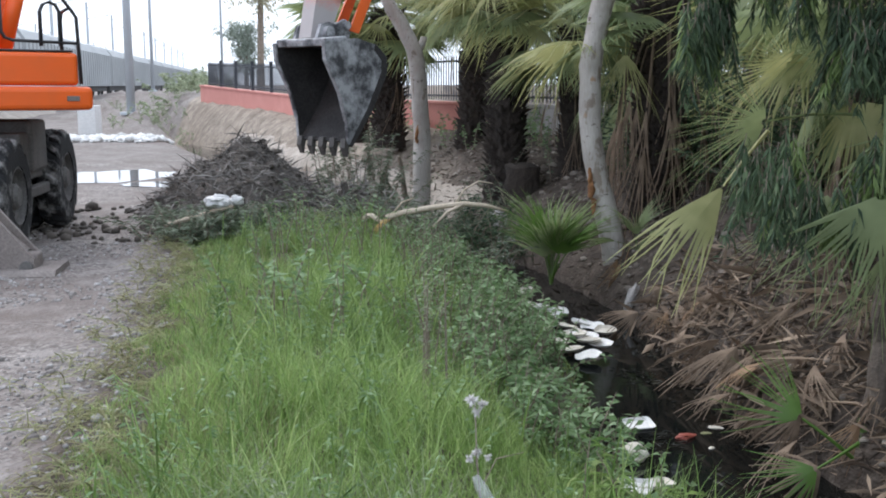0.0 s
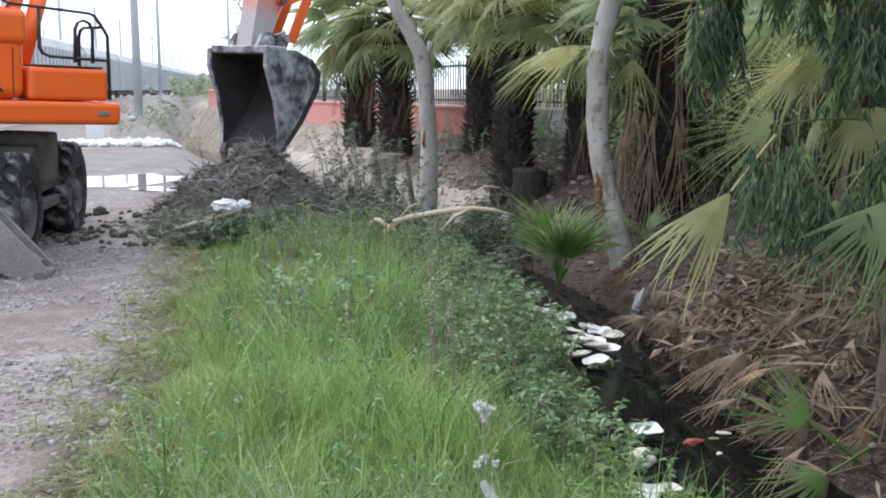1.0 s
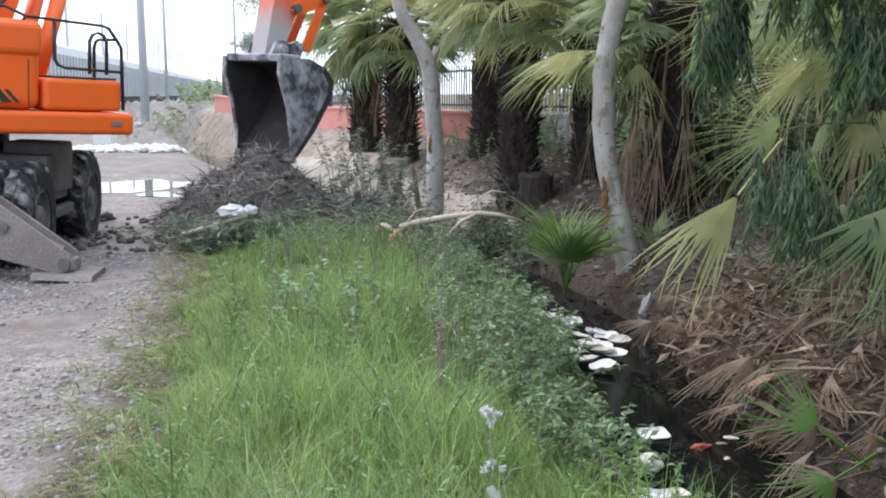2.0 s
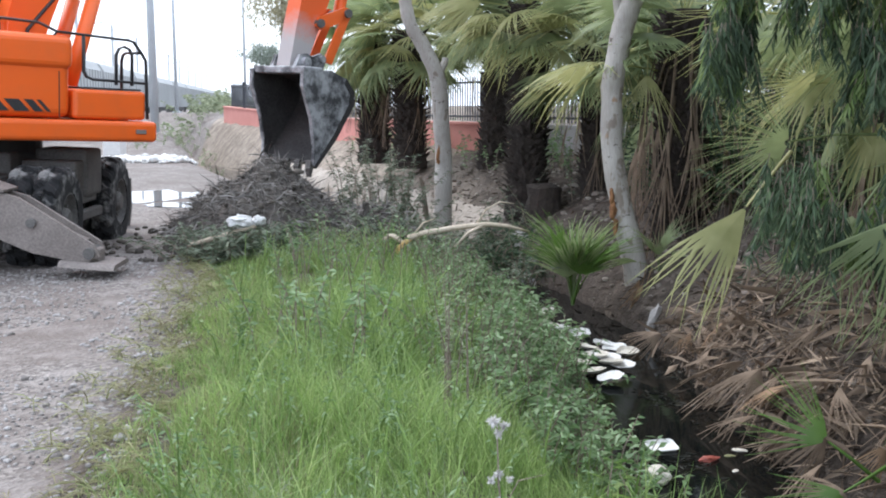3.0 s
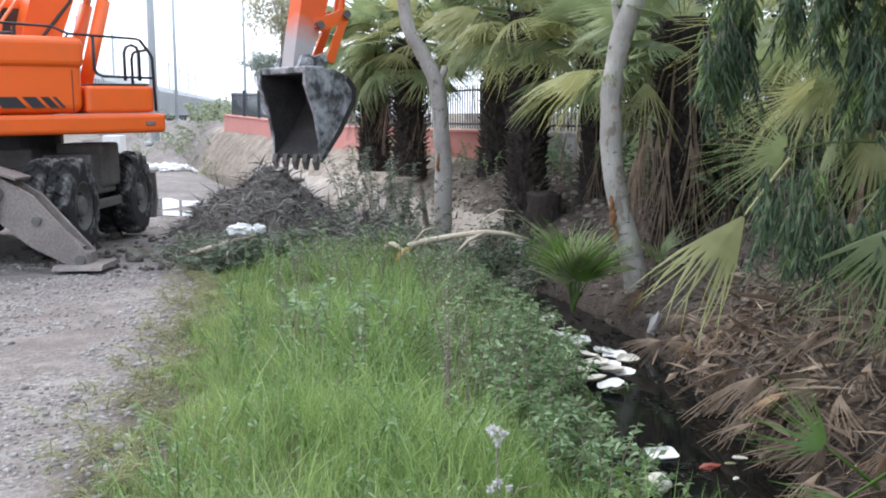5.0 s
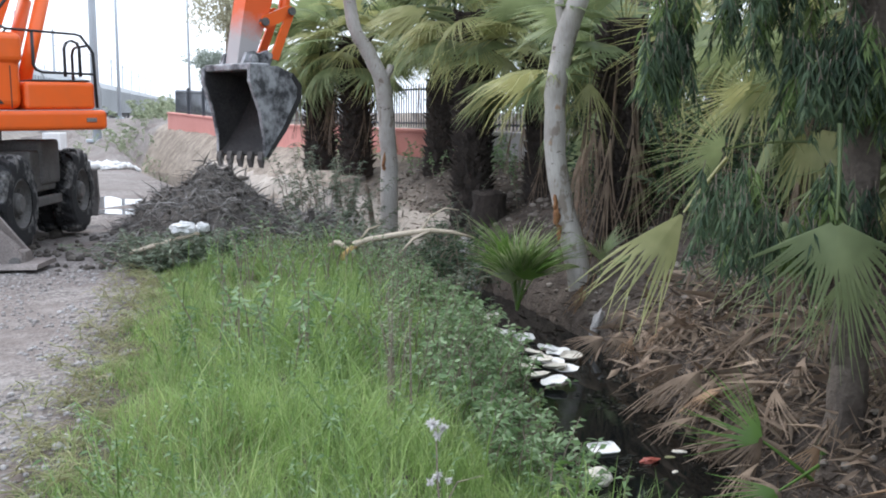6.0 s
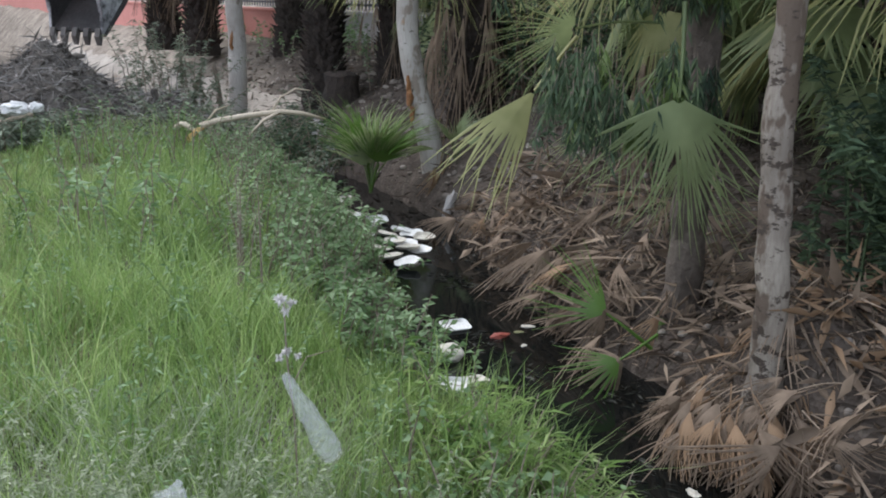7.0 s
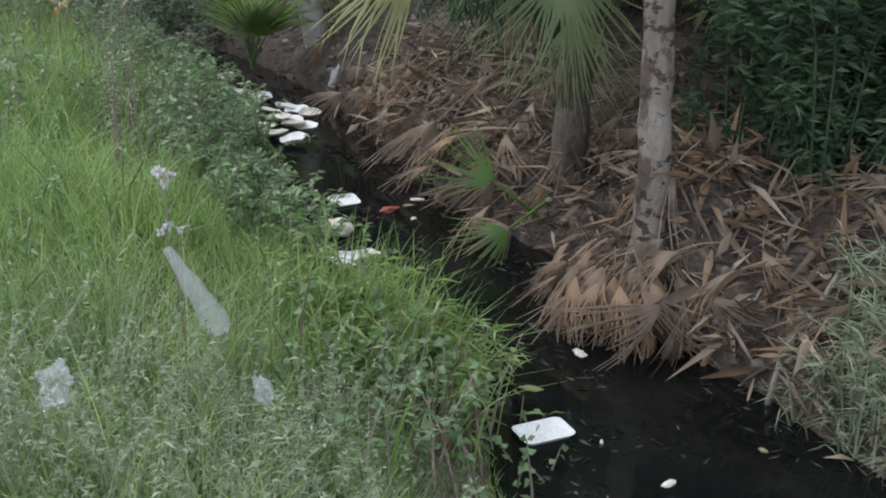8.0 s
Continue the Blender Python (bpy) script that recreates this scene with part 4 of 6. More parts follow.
FANS_D = [fan_mesh("frond", DEADC, 0.8, 20, 95, 0.38, 0.5, 0.5, 7, 0.35, 0.6, 0.42, 0.005), fan_mesh("frond", DEADC, 0.75, 18, 60, 0.4, 0.35, 0.5, 8, 0.4, 0.7, 0.45, 0.006), fan_mesh("frond", DEADO, 0.7, 14, 55, 0.42, 0.3, 0.5, 9, 0.3, 0.5, 0.42, 0.005),
          fan_mesh("frond", DEADC, 0.6, 20, 130, 0.42, 0.8, 0.4, 10, 0.4, 0.3, 0.36, 0.004), fan_mesh("frond", DEADC, 0.85, 10, 30, 0.35, 0.2, 0.5, 12, 0.4, 0.5, 0.5, 0.006)]


SKIRT = [fan_mesh("dead_frond", DEADC, 0.8, 7, 16, 0.3, 0.1, 0.6, 13, 0.5, 0.4, 0.5, 0.006), fan_mesh("dead_frond", DEADC, 0.7, 8, 28, 0.25, 0.15, 0.6, 14, 0.5, 0.5, 0.45, 0.005)]


def aimed(p, az, el, roll=0, scale=1.0):
    """A pose that points +y to a bearing (degrees, right of +y) and an elevation."""
    return Matrix.Translation(p) @ Matrix.Rotation(radians(-az), 4, "Z") @ Matrix.Rotation(radians(el), 4, "X") @ Matrix.Rotation(radians(roll), 4, "Y") @ Matrix.Diagonal((scale, scale, scale, 1))


def palm(x, y, base_z, height, r0, fronds, label, bark=None, lean=(0, 0), dead=0, seed=0, scale=1.0, dead_len=1.0, dead_z=0.85, hang=130):
    e = tagged(new("fan_palm"), label, "palm tree")
    e.matrix_world = Matrix.Translation((x, y, base_z))
    bm = BM()
    n = 22
    pts = [(lean[0] * (i / n) ** 1.4, lean[1] * (i / n) ** 1.4, height * i / n - 0.3) for i in range(n + 1)]
    rad = [r0 * (1.25 - 0.35 * min(1, i / 5)) * (1 + 0.08 * ((i % 2) - 0.5)) for i in range(n + 1)]
    tube(bm, pts, rad, 16)
    for v in bm.verts:
        v.co += Vector((noise.noise(v.co * 9), noise.noise(v.co * 9 + Vector((5, 0, 0))), 0)) * r0 * 0.22
    part("trunk", bm, bark or PALMBARK, e)
    r_ = np.random.default_rng(seed)
    # stubs of old leaf stalks all round the trunk
    V, F = [], []
    for j in range(int(height / 0.075)):
        h = 0.05 + j * 0.075
        u = min(1, h / height)
        c = np.array((lean[0] * u ** 1.4, lean[1] * u ** 1.4, h - 0.3))
        for k in range(10):
            t = (k + 0.5 * (j % 2)) * math.tau / 10 + r_.normal() * 0.12
            o_, s_ = np.array((math.sin(t), math.cos(t), 0)), np.array((math.cos(t), -math.sin(t), 0))
            q = c + o_ * r0 * 0.85
            n_, w2 = len(V), r0 * 0.2
            V += [q - s_ * w2, q + s_ * w2, q + o_ * 0.04 + (0, 0, -0.05), q + o_ * r0 * r_.uniform(0.3, 0.7) + (0, 0, r_.uniform(0.02, 0.14))]
            F += [(n_, n_ + 1, n_ + 3), (n_ + 1, n_ + 2, n_ + 3), (n_ + 2, n_, n_ + 3)]
    if r0 > 0.15:
        o = new("leaf_base", leaf_mesh("leaf_base", V, F, bark or PALMBARK))
        o.parent = e
        tagged(o, "rough stubs of old leaf stalks", kind="stuff")
    top = Vector((lean[0], lean[1], height - 0.35))
    for k in range(fronds):
        az = k * 137.5 + r_.uniform(-20, 20)
        el = 65 - hang * (k / max(1, fronds - 1)) ** 0.8 + r_.uniform(-8, 8)
        kind = FANS_Y if r_.uniform() < 0.42 else FANS_G
        o = new("frond", kind[int(r_.integers(len(kind)))])
        o.parent = e
        o.matrix_local = aimed(top - Vector((0, 0, 0.25 * k / fronds)), az, el, r_.uniform(-25, 25), scale * r_.uniform(0.85, 1.15))
    for k in range(dead):
        az = r_.uniform(0, 360)
        zz = height * dead_z - r_.uniform(0, 0.35) * height
        o = new("dead_frond", SKIRT[int(r_.integers(2))])
        o.parent = e
        o.matrix_local = aimed(Vector((r0 * 1.05 * math.sin(radians(az)), r0 * 1.05 * math.cos(radians(az)), zz)), az, r_.uniform(-86, -70), r_.uniform(-30, 30), dead_len * r_.uniform(0.8, 1.15))
        tagged(o, "dry brown hanging frond")
    return e


PALMS = [
    palm(-1.9, 21.5, 0.75, 2.7, 0.3, 40, "fan palm with a shaggy trunk beside the pink wall", dead=12, seed=11, scale=1.0, hang=105),
    palm(-1.1, 20.5, 0.7, 2.7, 0.3, 38, "fan palm with hanging brown skirt by the wall", dead=12, seed=12, scale=1.0, hang=105),
    palm(0.5, 18.6, 0.45, 3.3, 0.24, 40, "tall fan palm with a dark rough trunk", dead=2, seed=13, scale=1.1, lean=(0.2, 0), hang=95),
    palm(0.93, 15.2, 0.25, 3.15, 0.27, 36, "thick fan palm with a blackened trunk on the bank", dead=2, seed=14, scale=0.95, lean=(0.04, 0), hang=88),
    palm(2.45, 11.6, 0.1, 2.9, 0.26, 16, "fan palm with a long skirt of dead fronds", dead=20, seed=15, scale=0.95, dead_len=1.25, dead_z=0.8, hang=78),
    palm(3.0, 13.6, 0.6, 1.9, 0.22, 34, "low dense fan palm in front of the grey wall", dead=8, seed=24, scale=1.0, hang=115),
    palm(1.9, 14.6, 0.5, 2.3, 0.22, 30, "fan palm crowded between the trunks by the wall", dead=8, seed=25, scale=1.0, hang=95),
    palm(3.9, 10.2, 0.6, 2.6, 0.25, 22, "fan palm with dense green fronds on the bank", dead=8, seed=16, scale=1.0),
    palm(2.57, 5.65, -0.4, 3.3, 0.12, 9, "slim fan palm with a grey trunk over the water", PALMGREY, dead=0, seed=17, scale=0.85, hang=62),
    palm(3.3, 7.6, 0.3, 2.3, 0.2, 24, "fan palm leaning over the ditch bank", dead=10, seed=18, scale=1.0),
    palm(4.2, 6.2, 0.6, 1.7, 0.16, 26, "low fan palm in the shade of the bank", dead=6, seed=19, scale=1.0),
    palm(4.3, 4.3, 0.6, 1.9, 0.16, 24, "low fan palm behind the mottled trunk", dead=6, seed=20, scale=1.0),
    palm(4.4, 8.6, 0.7, 2.2, 0.2, 26, "dense low fan palm at the top of the bank", dead=8, seed=23, scale=1.1),
]


def add_frond(owner, me, p, az, el, roll=0, scale=1.0, label=""):
    o = new("frond", me)
    o.parent = owner
    o.matrix_local = owner.matrix_world.inverted() @ aimed(Vector(p), az, el, roll, scale)
    return tagged(o, label)


# fronds that stand out
FAN_H = fan_mesh("frond", PALMG, 0.8, 34, 130, 0.36, 0.2, 0.5, 45, 0.18, 0.22)
add_frond(PALMS[8], FAN_H, (2.13, 4.92, 1.6), 192, -84, 0, 0.95, "broad green fan frond hanging flat")
FAN_L = fan_mesh("frond", PALMY, 0.9, 18, 50, 0.5, 0.2, 0.6, 44, 0.15, 0.3)
add_frond(PALMS[9], FAN_L, (1.94, 6.08, 1.38), 232, -37, -40, 0.85, "long yellow-green frond hanging over the water")
FAN_S = fan_mesh("frond", PALMG, 0.85, 40, 150, 0.2, 0.25, 0.7, 46, 0.12, 0.12)
FAN_T = fan_mesh("frond", PALMY, 0.85, 40, 140, 0.2, 0.2, 0.7, 47, 0.12, 0.12)
add_frond(PALMS[9], FAN_T, (2.58, 7.05, 2.2), 262, 6, 65, 0.85, "pale feathery fan frond spread sideways")
add_frond(PALMS[9], FAN_S, (2.84, 6.95, 1.45), 265, -4, 55, 0.95)
add_frond(PALMS[9], FAN_T, (2.9, 7.0, 1.75), 258, 4, 40, 0.85)
add_frond(PALMS[9], FAN_S, (3.2, 7.0, 2.0), 250, 2, 60, 0.9)
add_frond(PALMS[4], FANS_Y[0], (2.3, 11.6, 2.0), 262, 5, 20, 1.2)
FAN_N = fan_mesh("frond", PALMY, 0.85, 26, 85, 0.24, 0.5, 0.7, 48, 0.2, 0.2)
FAN_M = fan_mesh("frond", PALMG, 0.75, 30, 110, 0.3, 0.3, 0.5, 49, 0.2, 0.3)
add_frond(PALMS[4], FAN_N, (2.02, 11.4, 2.5), 190, -60, 0, 0.85)
add_frond(PALMS[8], FAN_M, (2.4, 5.6, 1.35), 245, -42, -20, 0.85)
add_frond(PALMS[8], FAN_M, (2.5, 5.55, 1.15), 205, -68, 25, 0.8)


def sprout(x, y, z, n, label, me, size, seed, spread=75):
    e = tagged(new("young_palm"), label, "palm")
    e.matrix_world = Matrix.Translation((x, y, z))
    r_ = np.random.default_rng(seed)
    for k in range(n):
        o = new("frond", me[int(r_.integers(len(me)))])
        o.parent = e
        o.matrix_local = aimed(Vector((0, 0, 0.02)), r_.uniform(0, 360), r_.uniform(88 - spread, 85), r_.uniform(-30, 30), size * r_.uniform(0.75, 1.15))
    return e


FANS_S = [fan_mesh("frond", PALMB, 0.5, 16, 110, 0.35, 0.35, 0.35, 21), fan_mesh("frond", PALMG, 0.55, 14, 90, 0.35, 0.45, 0.3, 22)]
sprout(1.14, 10.5, -0.45, 17, "young bright green palm sprouting by the water", FANS_S, 1.2, 31, 26)
SMALL = sprout(2.4, 5.6, -0.45, 1, "small bright green palm at the water's edge", FANS_B, 0.25, 36, 15)
add_frond(SMALL, FANS_B[0], (2.3, 5.42, -0.42), 275, 38, -70, 0.92)
add_frond(SMALL, FANS_B[0], (2.32, 5.4, -0.32), 250, -22, -60, 0.75, "pale yellow-green drooping fan")
add_frond(SMALL, FANS_D[3], (2.3, 5.4, -0.42), 262, -12, -50, 0.5, "dry grey fan")
sprout(2.05, 10.6, -0.1, 6, "young green palm beside the leaning trunk", FANS_S, 0.7, 41)

# fallen fronds on the far bank
rng = np.random.default_rng(9)
k = 0
while k < 130:
    y = rng.uniform(3.4, 9.4) if k > 70 else rng.uniform(3.2, 6.8)
    cx, hw = ditch(y)
    t = 0.16 + rng.uniform(0, 1.4 if y < 6.2 else 0.62)
    x = cx + hw + t
    if noise.noise((x * 1.3, y * 1.3, 4)) < -0.25:
        continue
    z = ground_z(x, y)
    o = new("fallen_frond", FANS_D[2 if rng.uniform() < 0.12 else (0, 1, 1, 4, 4)[int(rng.integers(5))]])
    o.matrix_world = aimed(Vector((x, y, z + 0.1)), 245 + rng.normal() * 70, (-34 + rng.normal() * 14) * (1 if t > 0.5 else 0.6), rng.uniform(-80, 80), rng.uniform(0.26, 0.58) * (0.85 if y < 5 else 1))
    tagged(o, "dry curled brown palm frond lying on the bank", "palm frond", "fallen fronds")
    k += 1

# rusty fibres at the leaning trunk's foot
for k in range(7):
    o = new("fallen_frond", FANS_D[2])
    o.matrix_world = aimed(Vector((1.88 + 0.06 * k % 0.2, 10.75 - 0.03 * k, 0.0 - 0.03 * k)), 190 + 17 * k, -55 - 3 * k, 20 * k - 60, 0.42 + 0.03 * (k % 3))
    tagged(o, "torn orange-brown frond leaning at the trunk's foot", "palm frond", "fallen fronds")

# the thick skirt of dead fronds round the foot of the bare trunk
for k in range(78):
    a = rng.uniform(150, 330)
    q = Vector((2.52 + 0.3 * math.sin(radians(a)) * rng.uniform(0.3, 1.2), 4.42 + 0.3 * math.cos(radians(a)) * rng.uniform(0.3, 1.3), 0))
    q.z = max(ground_z(q.x, q.y) + 0.06, -0.3) + rng.uniform(-0.06, 0.12)
    o = new("fallen_frond", FANS_D[2 if rng.uniform() < 0.28 else (1, 4, 4, 0)[int(rng.integers(4))]])
    o.matrix_world = aimed(q, a + rng.normal() * 26, -40 + rng.normal() * 14, rng.uniform(-80, 80), rng.uniform(0.26, 0.46))
    tagged(o, "dry curled brown palm frond heaped against the bare trunk", "palm frond", "fallen fronds")


def strewn(name, label, category, n, seed, place, material, length, width, flat=0.25):
    r_ = np.random.default_rng(seed)
    P = np.array([place(r_) for _ in range(n)])
    z = gz(P)
    B = np.column_stack([P, z + 0.02 + r_.uniform(0, 0.05, n)])
    D = np.column_stack([r_.normal(size=(n, 2)), r_.normal(size=n) * flat])
    o = new(name, leaflets(r_, B, D, r_.uniform(*length, n), r_.uniform(*width, n), name, material, 0.3, 0.1))
    return tagged(o, label, category, kind="stuff")


def right_bank(lo, hi, tmax):
    def f(r_):
        y = r_.uniform(lo, hi)
        cx, hw = ditch(y)
        return cx + hw + r_.uniform(0.02, tmax), y
    return f


strewn("leaf_litter", "dry brown leaf litter covering the bank", "leaf litter", 7000, 51, right_bank(2.2, 9, 1.9), SHADE_LITTER, (0.05, 0.2), (0.008, 0.025), 0.45)
strewn("frond_litter", "long dry strips of broken palm frond", "leaf litter", 800, 53, right_bank(3.1, 9.5, 1.0), DEADC, (0.15, 0.4), (0.014, 0.04), 0.6)
strewn("frond_litter", "broken dry frond strips heaped along the water", "leaf litter", 1100, 55, right_bank(2.9, 8.8, 0.5), DEADC, (0.1, 0.32), (0.01, 0.035), 0.7)
strewn("dry_leaf", "broad curled dry palm leaf pieces", "leaf litter", 300, 54, right_bank(3.1, 9.5, 0.9), DEADC, (0.2, 0.5), (0.035, 0.075), 0.6)
strewn("dry_leaf", "orange-brown curled strips of dry frond", "leaf litter", 260, 56, lambda r_: (r_.uniform(2.6, 3.7), r_.uniform(3.2, 5.0)), DEADO, (0.12, 0.38), (0.02, 0.05), 0.8)
strewn("leaf_litter", "dry brown leaves scattered on the far bank", "leaf litter", 2500, 52, right_bank(9, 19, 2.6), SHADE_LITTER, (0.06, 0.2), (0.012, 0.03), 0.4)


# ---- grass verge ----
def verge_points(rng, n, y0, y1, left=0.0, right=0.0):
    out = []
    while len(out) < n:
        y = y0 + (y1 - y0) * rng.uniform() ** 1.3
        cx, hw = ditch(y)
        lo, hi = road_edge(y) + left, cx - hw + right
        x = rng.uniform(lo, hi)
        if noise.noise((x * 2.3, y * 2.3, 0)) > -0.42:
            out.append((x, y))
    return np.array(out)


def grass(name, label, n, seed, y0, y1, left, right, height, width, material, lean=0.5):
    r_ = np.random.default_rng(seed)
    P = verge_points(r_, n, y0, y1, left, right)
    z = gz(P)
    edge = np.clip((P[:, 0] - np.array([road_edge(y) + 0.25 * noise.noise((0, y * 1.7, 2)) for y in P[:, 1]])) / 0.8, 0.12, 1)
    shore = np.array([ditch(y)[0] - ditch(y)[1] for y in P[:, 1]]) - P[:, 0]
    edge *= np.clip((shore - 0.15) / 1.1, 0.22, 1)
    patch = np.array([0.85 + 0.5 * noise.noise((x * 0.9, y * 0.9, 6)) + 0.45 * noise.noise((x * 3.2, y * 3.2, 1)) for x, y in P])
    h = r_.uniform(*height, n) * edge * np.clip(patch, 0.3, 2)
    az = np.array([2.5 * math.tau * noise.noise((x * 1.6, y * 1.6, 12)) for x, y in P]) + r_.normal(size=n) * 1.1
    ln = (h * r_.uniform(0.1, 1.0, n) * lean)[:, None] * np.stack([np.cos(az), np.sin(az), np.zeros(n)], 1)
    wd = r_.uniform(*width, n) * (0.7 + 0.06 * P[:, 1])
    o = new(name, blades(r_, np.column_stack([P, z - 0.01]), h, ln, wd, name, material))
    return tagged(o, label, "grass", kind="stuff")


grass("grass", "lush bright green grass on the verge", 72000, 61, 1.5, 13, 0.1, -0.1, (0.12, 0.38), (0.0035, 0.0085), GRASS, 1.0)
grass("tall_grass", "long arching pale green grass blades", 2600, 64, 1.6, 8, 0.5, -0.4, (0.34, 0.58), (0.006, 0.011), GRASS, 1.5)
grass("dry_grass", "short dry grass along the track's edge", 11000, 62, 2.5, 12, -0.12, -2.2, (0.12, 0.3), (0.004, 0.007), STRAW, 1.2)
grass("weeds", "grey-green wispy weeds among the grass", 4500, 63, 1.3, 3.4, 0.8, -0.2, (0.25, 0.5), (0.003, 0.006), WEED, 0.9)


# ---- weeds and shrubs ----
def bushy(name, label, category, seed, spots, material, per, height, spread, leaf, wide, stem=None, kind="", up=0.7, base=None, thick=1.0):
    """Leafy stems rising from spots; one object with its leaves and stems as parts."""
    r_ = np.random.default_rng(seed)
    B, D = [], []
    sb = BM()
    for x, y in spots:
        z0 = ground_z(x, y) if base is None else base
        h = r_.uniform(*height)
        lx, ly = r_.normal(size=2) * spread
        a0, a1, a2 = Vector((x, y, z0 - 0.03)), Vector((x + lx * 0.4, y + ly * 0.4, z0 + h * 0.6)), Vector((x + lx, y + ly, z0 + h))
        tube(sb, [a0, a1, a2], [thick * (0.006 + 0.004 * h), thick * (0.004 + 0.002 * h), thick * 0.002], 4, False)
        for u in r_.uniform(0.12, 1, per):
            p = a0.lerp(a1, u * 2) if u < 0.5 else a1.lerp(a2, u * 2 - 1)
            B.append(p)
            a = r_.uniform(0, math.tau)
            D.append((math.cos(a), math.sin(a), up * r_.uniform(-0.5, 1)))
    n = len(B)
    o = new(name, leaflets(r_, np.array(B), np.array(D), r_.uniform(*leaf, n), r_.uniform(*wide, n), name, material, 0.2, 0.25))
    tagged(o, label, category, kind=kind or "stuff")
    s = new("stem", from_bm("stem", sb, stem or TWIG))
    s.parent = o
    tagged(s, kind="stuff")
    return o


def spots_along(seed, n, y0, y1, t0, t1, side=-1, clump=0.0):
    r_ = np.random.default_rng(seed)
    out = []
    while len(out) < n:
        y = r_.uniform(y0, y1)
        cx, hw = ditch(y)
        x = cx + side * (hw + r_.uniform(t0, t1))
        if noise.noise((x * 2.1, y * 2.1, seed)) > clump:
            out.append((x, y))
    return out


bushy("bank_weeds", "dense broad-leaved green weeds along the water's edge", "weeds", 71, spots_along(71, 560, 4.9, 11.5, 0.22, 1.0, -1, -0.3), BROAD, 22, (0.18, 0.44), 0.11, (0.04, 0.085), (0.016, 0.034))
bushy("bank_weeds", "leafy green weeds between grass and water", "weeds", 72, spots_along(72, 260, 6, 11.5, 0.6, 1.4, -1, -0.1), BROAD, 16, (0.25, 0.5), 0.1, (0.03, 0.06), (0.01, 0.022))
bushy("reed_clump", "bright leafy grass clump hanging over the water", "grass clump", 73, [(1.06 + 0.5 * a, 3.8 + 0.6 * b) for a, b in np.random.default_rng(73).normal(size=(130, 2)) * 0.36], GRASS, 18, (0.2, 0.36), 0.12, (0.07, 0.16), (0.01, 0.018))
r_ = np.random.default_rng(67)
rp = np.array((1.0, 3.85)) + r_.normal(size=(420, 2)) * (0.17, 0.24)
rl = r_.normal(size=(420, 2)) * 0.16 + (0.1, -0.02)
tagged(new("reed_blades", blades(r_, np.column_stack([rp, gz(rp) - 0.01]), r_.uniform(0.25, 0.6, 420), np.column_stack([rl, np.zeros(420)]), r_.uniform(0.006, 0.013, 420), "reed_blades", GRASS, 0.8, 4)), "long bright grass blades arching over the water", "grass", kind="stuff")
bushy("bank_weeds", "round-leaved weeds at the water's edge", "weeds", 74, [(1.0 + 0.25 * a, 3.2 + 0.3 * b) for a, b in np.random.default_rng(74).normal(size=(60, 2))], BROAD, 12, (0.2, 0.45), 0.12, (0.03, 0.05), (0.025, 0.04))
bushy("grey_weeds", "pale grey-green feathery weeds in the grass", "weeds", 75, [(-0.35 + 1.0 * a, 2.35 + 0.5 * b) for a, b in np.random.default_rng(75).uniform(-0.8, 1, size=(330, 2))], WEED, 48, (0.26, 0.5), 0.16, (0.012, 0.035), (0.003, 0.008), WEED, thick=0.3)
bushy("verge_weeds", "broad-leaved weed in the grass", "weeds", 76, [(-0.95 + 0.25 * a, 6.4 + 0.4 * b) for a, b in np.random.default_rng(76).normal(size=(26, 2))], BROAD, 18, (0.4, 0.62), 0.1, (0.05, 0.09), (0.018, 0.03))
bushy("verge_weeds", "thin leafy weeds at the top of the verge", "weeds", 77, [(-0.7 + 1.0 * a, 9.3 + 0.9 * b) for a, b in np.random.default_rng(77).uniform(-1, 1, size=(90, 2))], BROAD, 16, (0.35, 0.6), 0.1, (0.03, 0.07), (0.01, 0.02))
bushy("verge_weeds", "small leafy weeds spread through the grass", "weeds", 68, [tuple(p) for p in verge_points(np.random.default_rng(68), 420, 2.4, 11.5, 0.5, -0.5)], BROAD, 22, (0.22, 0.46), 0.1, (0.02, 0.05), (0.006, 0.014), GRASS)
bushy("straw_litter", "pale dry stems lying along the grass edge", "straw", 69, [(road_edge(y) + 0.1 + 0.16 * a, y) for a, y in zip(np.random.default_rng(69).normal(size=260), np.random.default_rng(70).uniform(3, 11, 260))], STRAW, 14, (0.03, 0.12), 0.1, (0.06, 0.16), (0.004, 0.008), STRAW)
bushy("tall_weed", "tall grey-green weed standing in the grass", "weeds", 78, [(-0.08 + 0.04 * a, 5.3 + 0.04 * b) for a, b in np.random.default_rng(78).normal(size=(7, 2))], WEED, 40, (0.55, 0.8), 0.03, (0.03, 0.06), (0.006, 0.01))
bushy("bank_shrub", "grey-green shrub on the earth bank", "shrub", 79, [(-1.1 + 0.35 * a, 14.4 + 0.3 * b) for a, b in np.random.default_rng(79).normal(size=(60, 2))], CUTLEAF, 90, (0.5, 1.5), 0.3, (0.05, 0.11), (0.012, 0.022))
bushy("bank_shrub", "small grey-green shrub by the bare trunk", "shrub", 80, [(0.05 + 0.5 * a, 14.2 + 0.35 * b) for a, b in np.random.default_rng(80).normal(size=(80, 2))], CUTLEAF, 36, (0.3, 0.8), 0.2, (0.05, 0.1), (0.012, 0.02))
bushy("bank_shrub", "low green shrubs under the wall", "shrub", 81, spots_along(81, 150, 15, 27, 1.4, 3.4, 1, 0.0), BROAD, 26, (0.3, 0.7), 0.2, (0.05, 0.11), (0.02, 0.04))
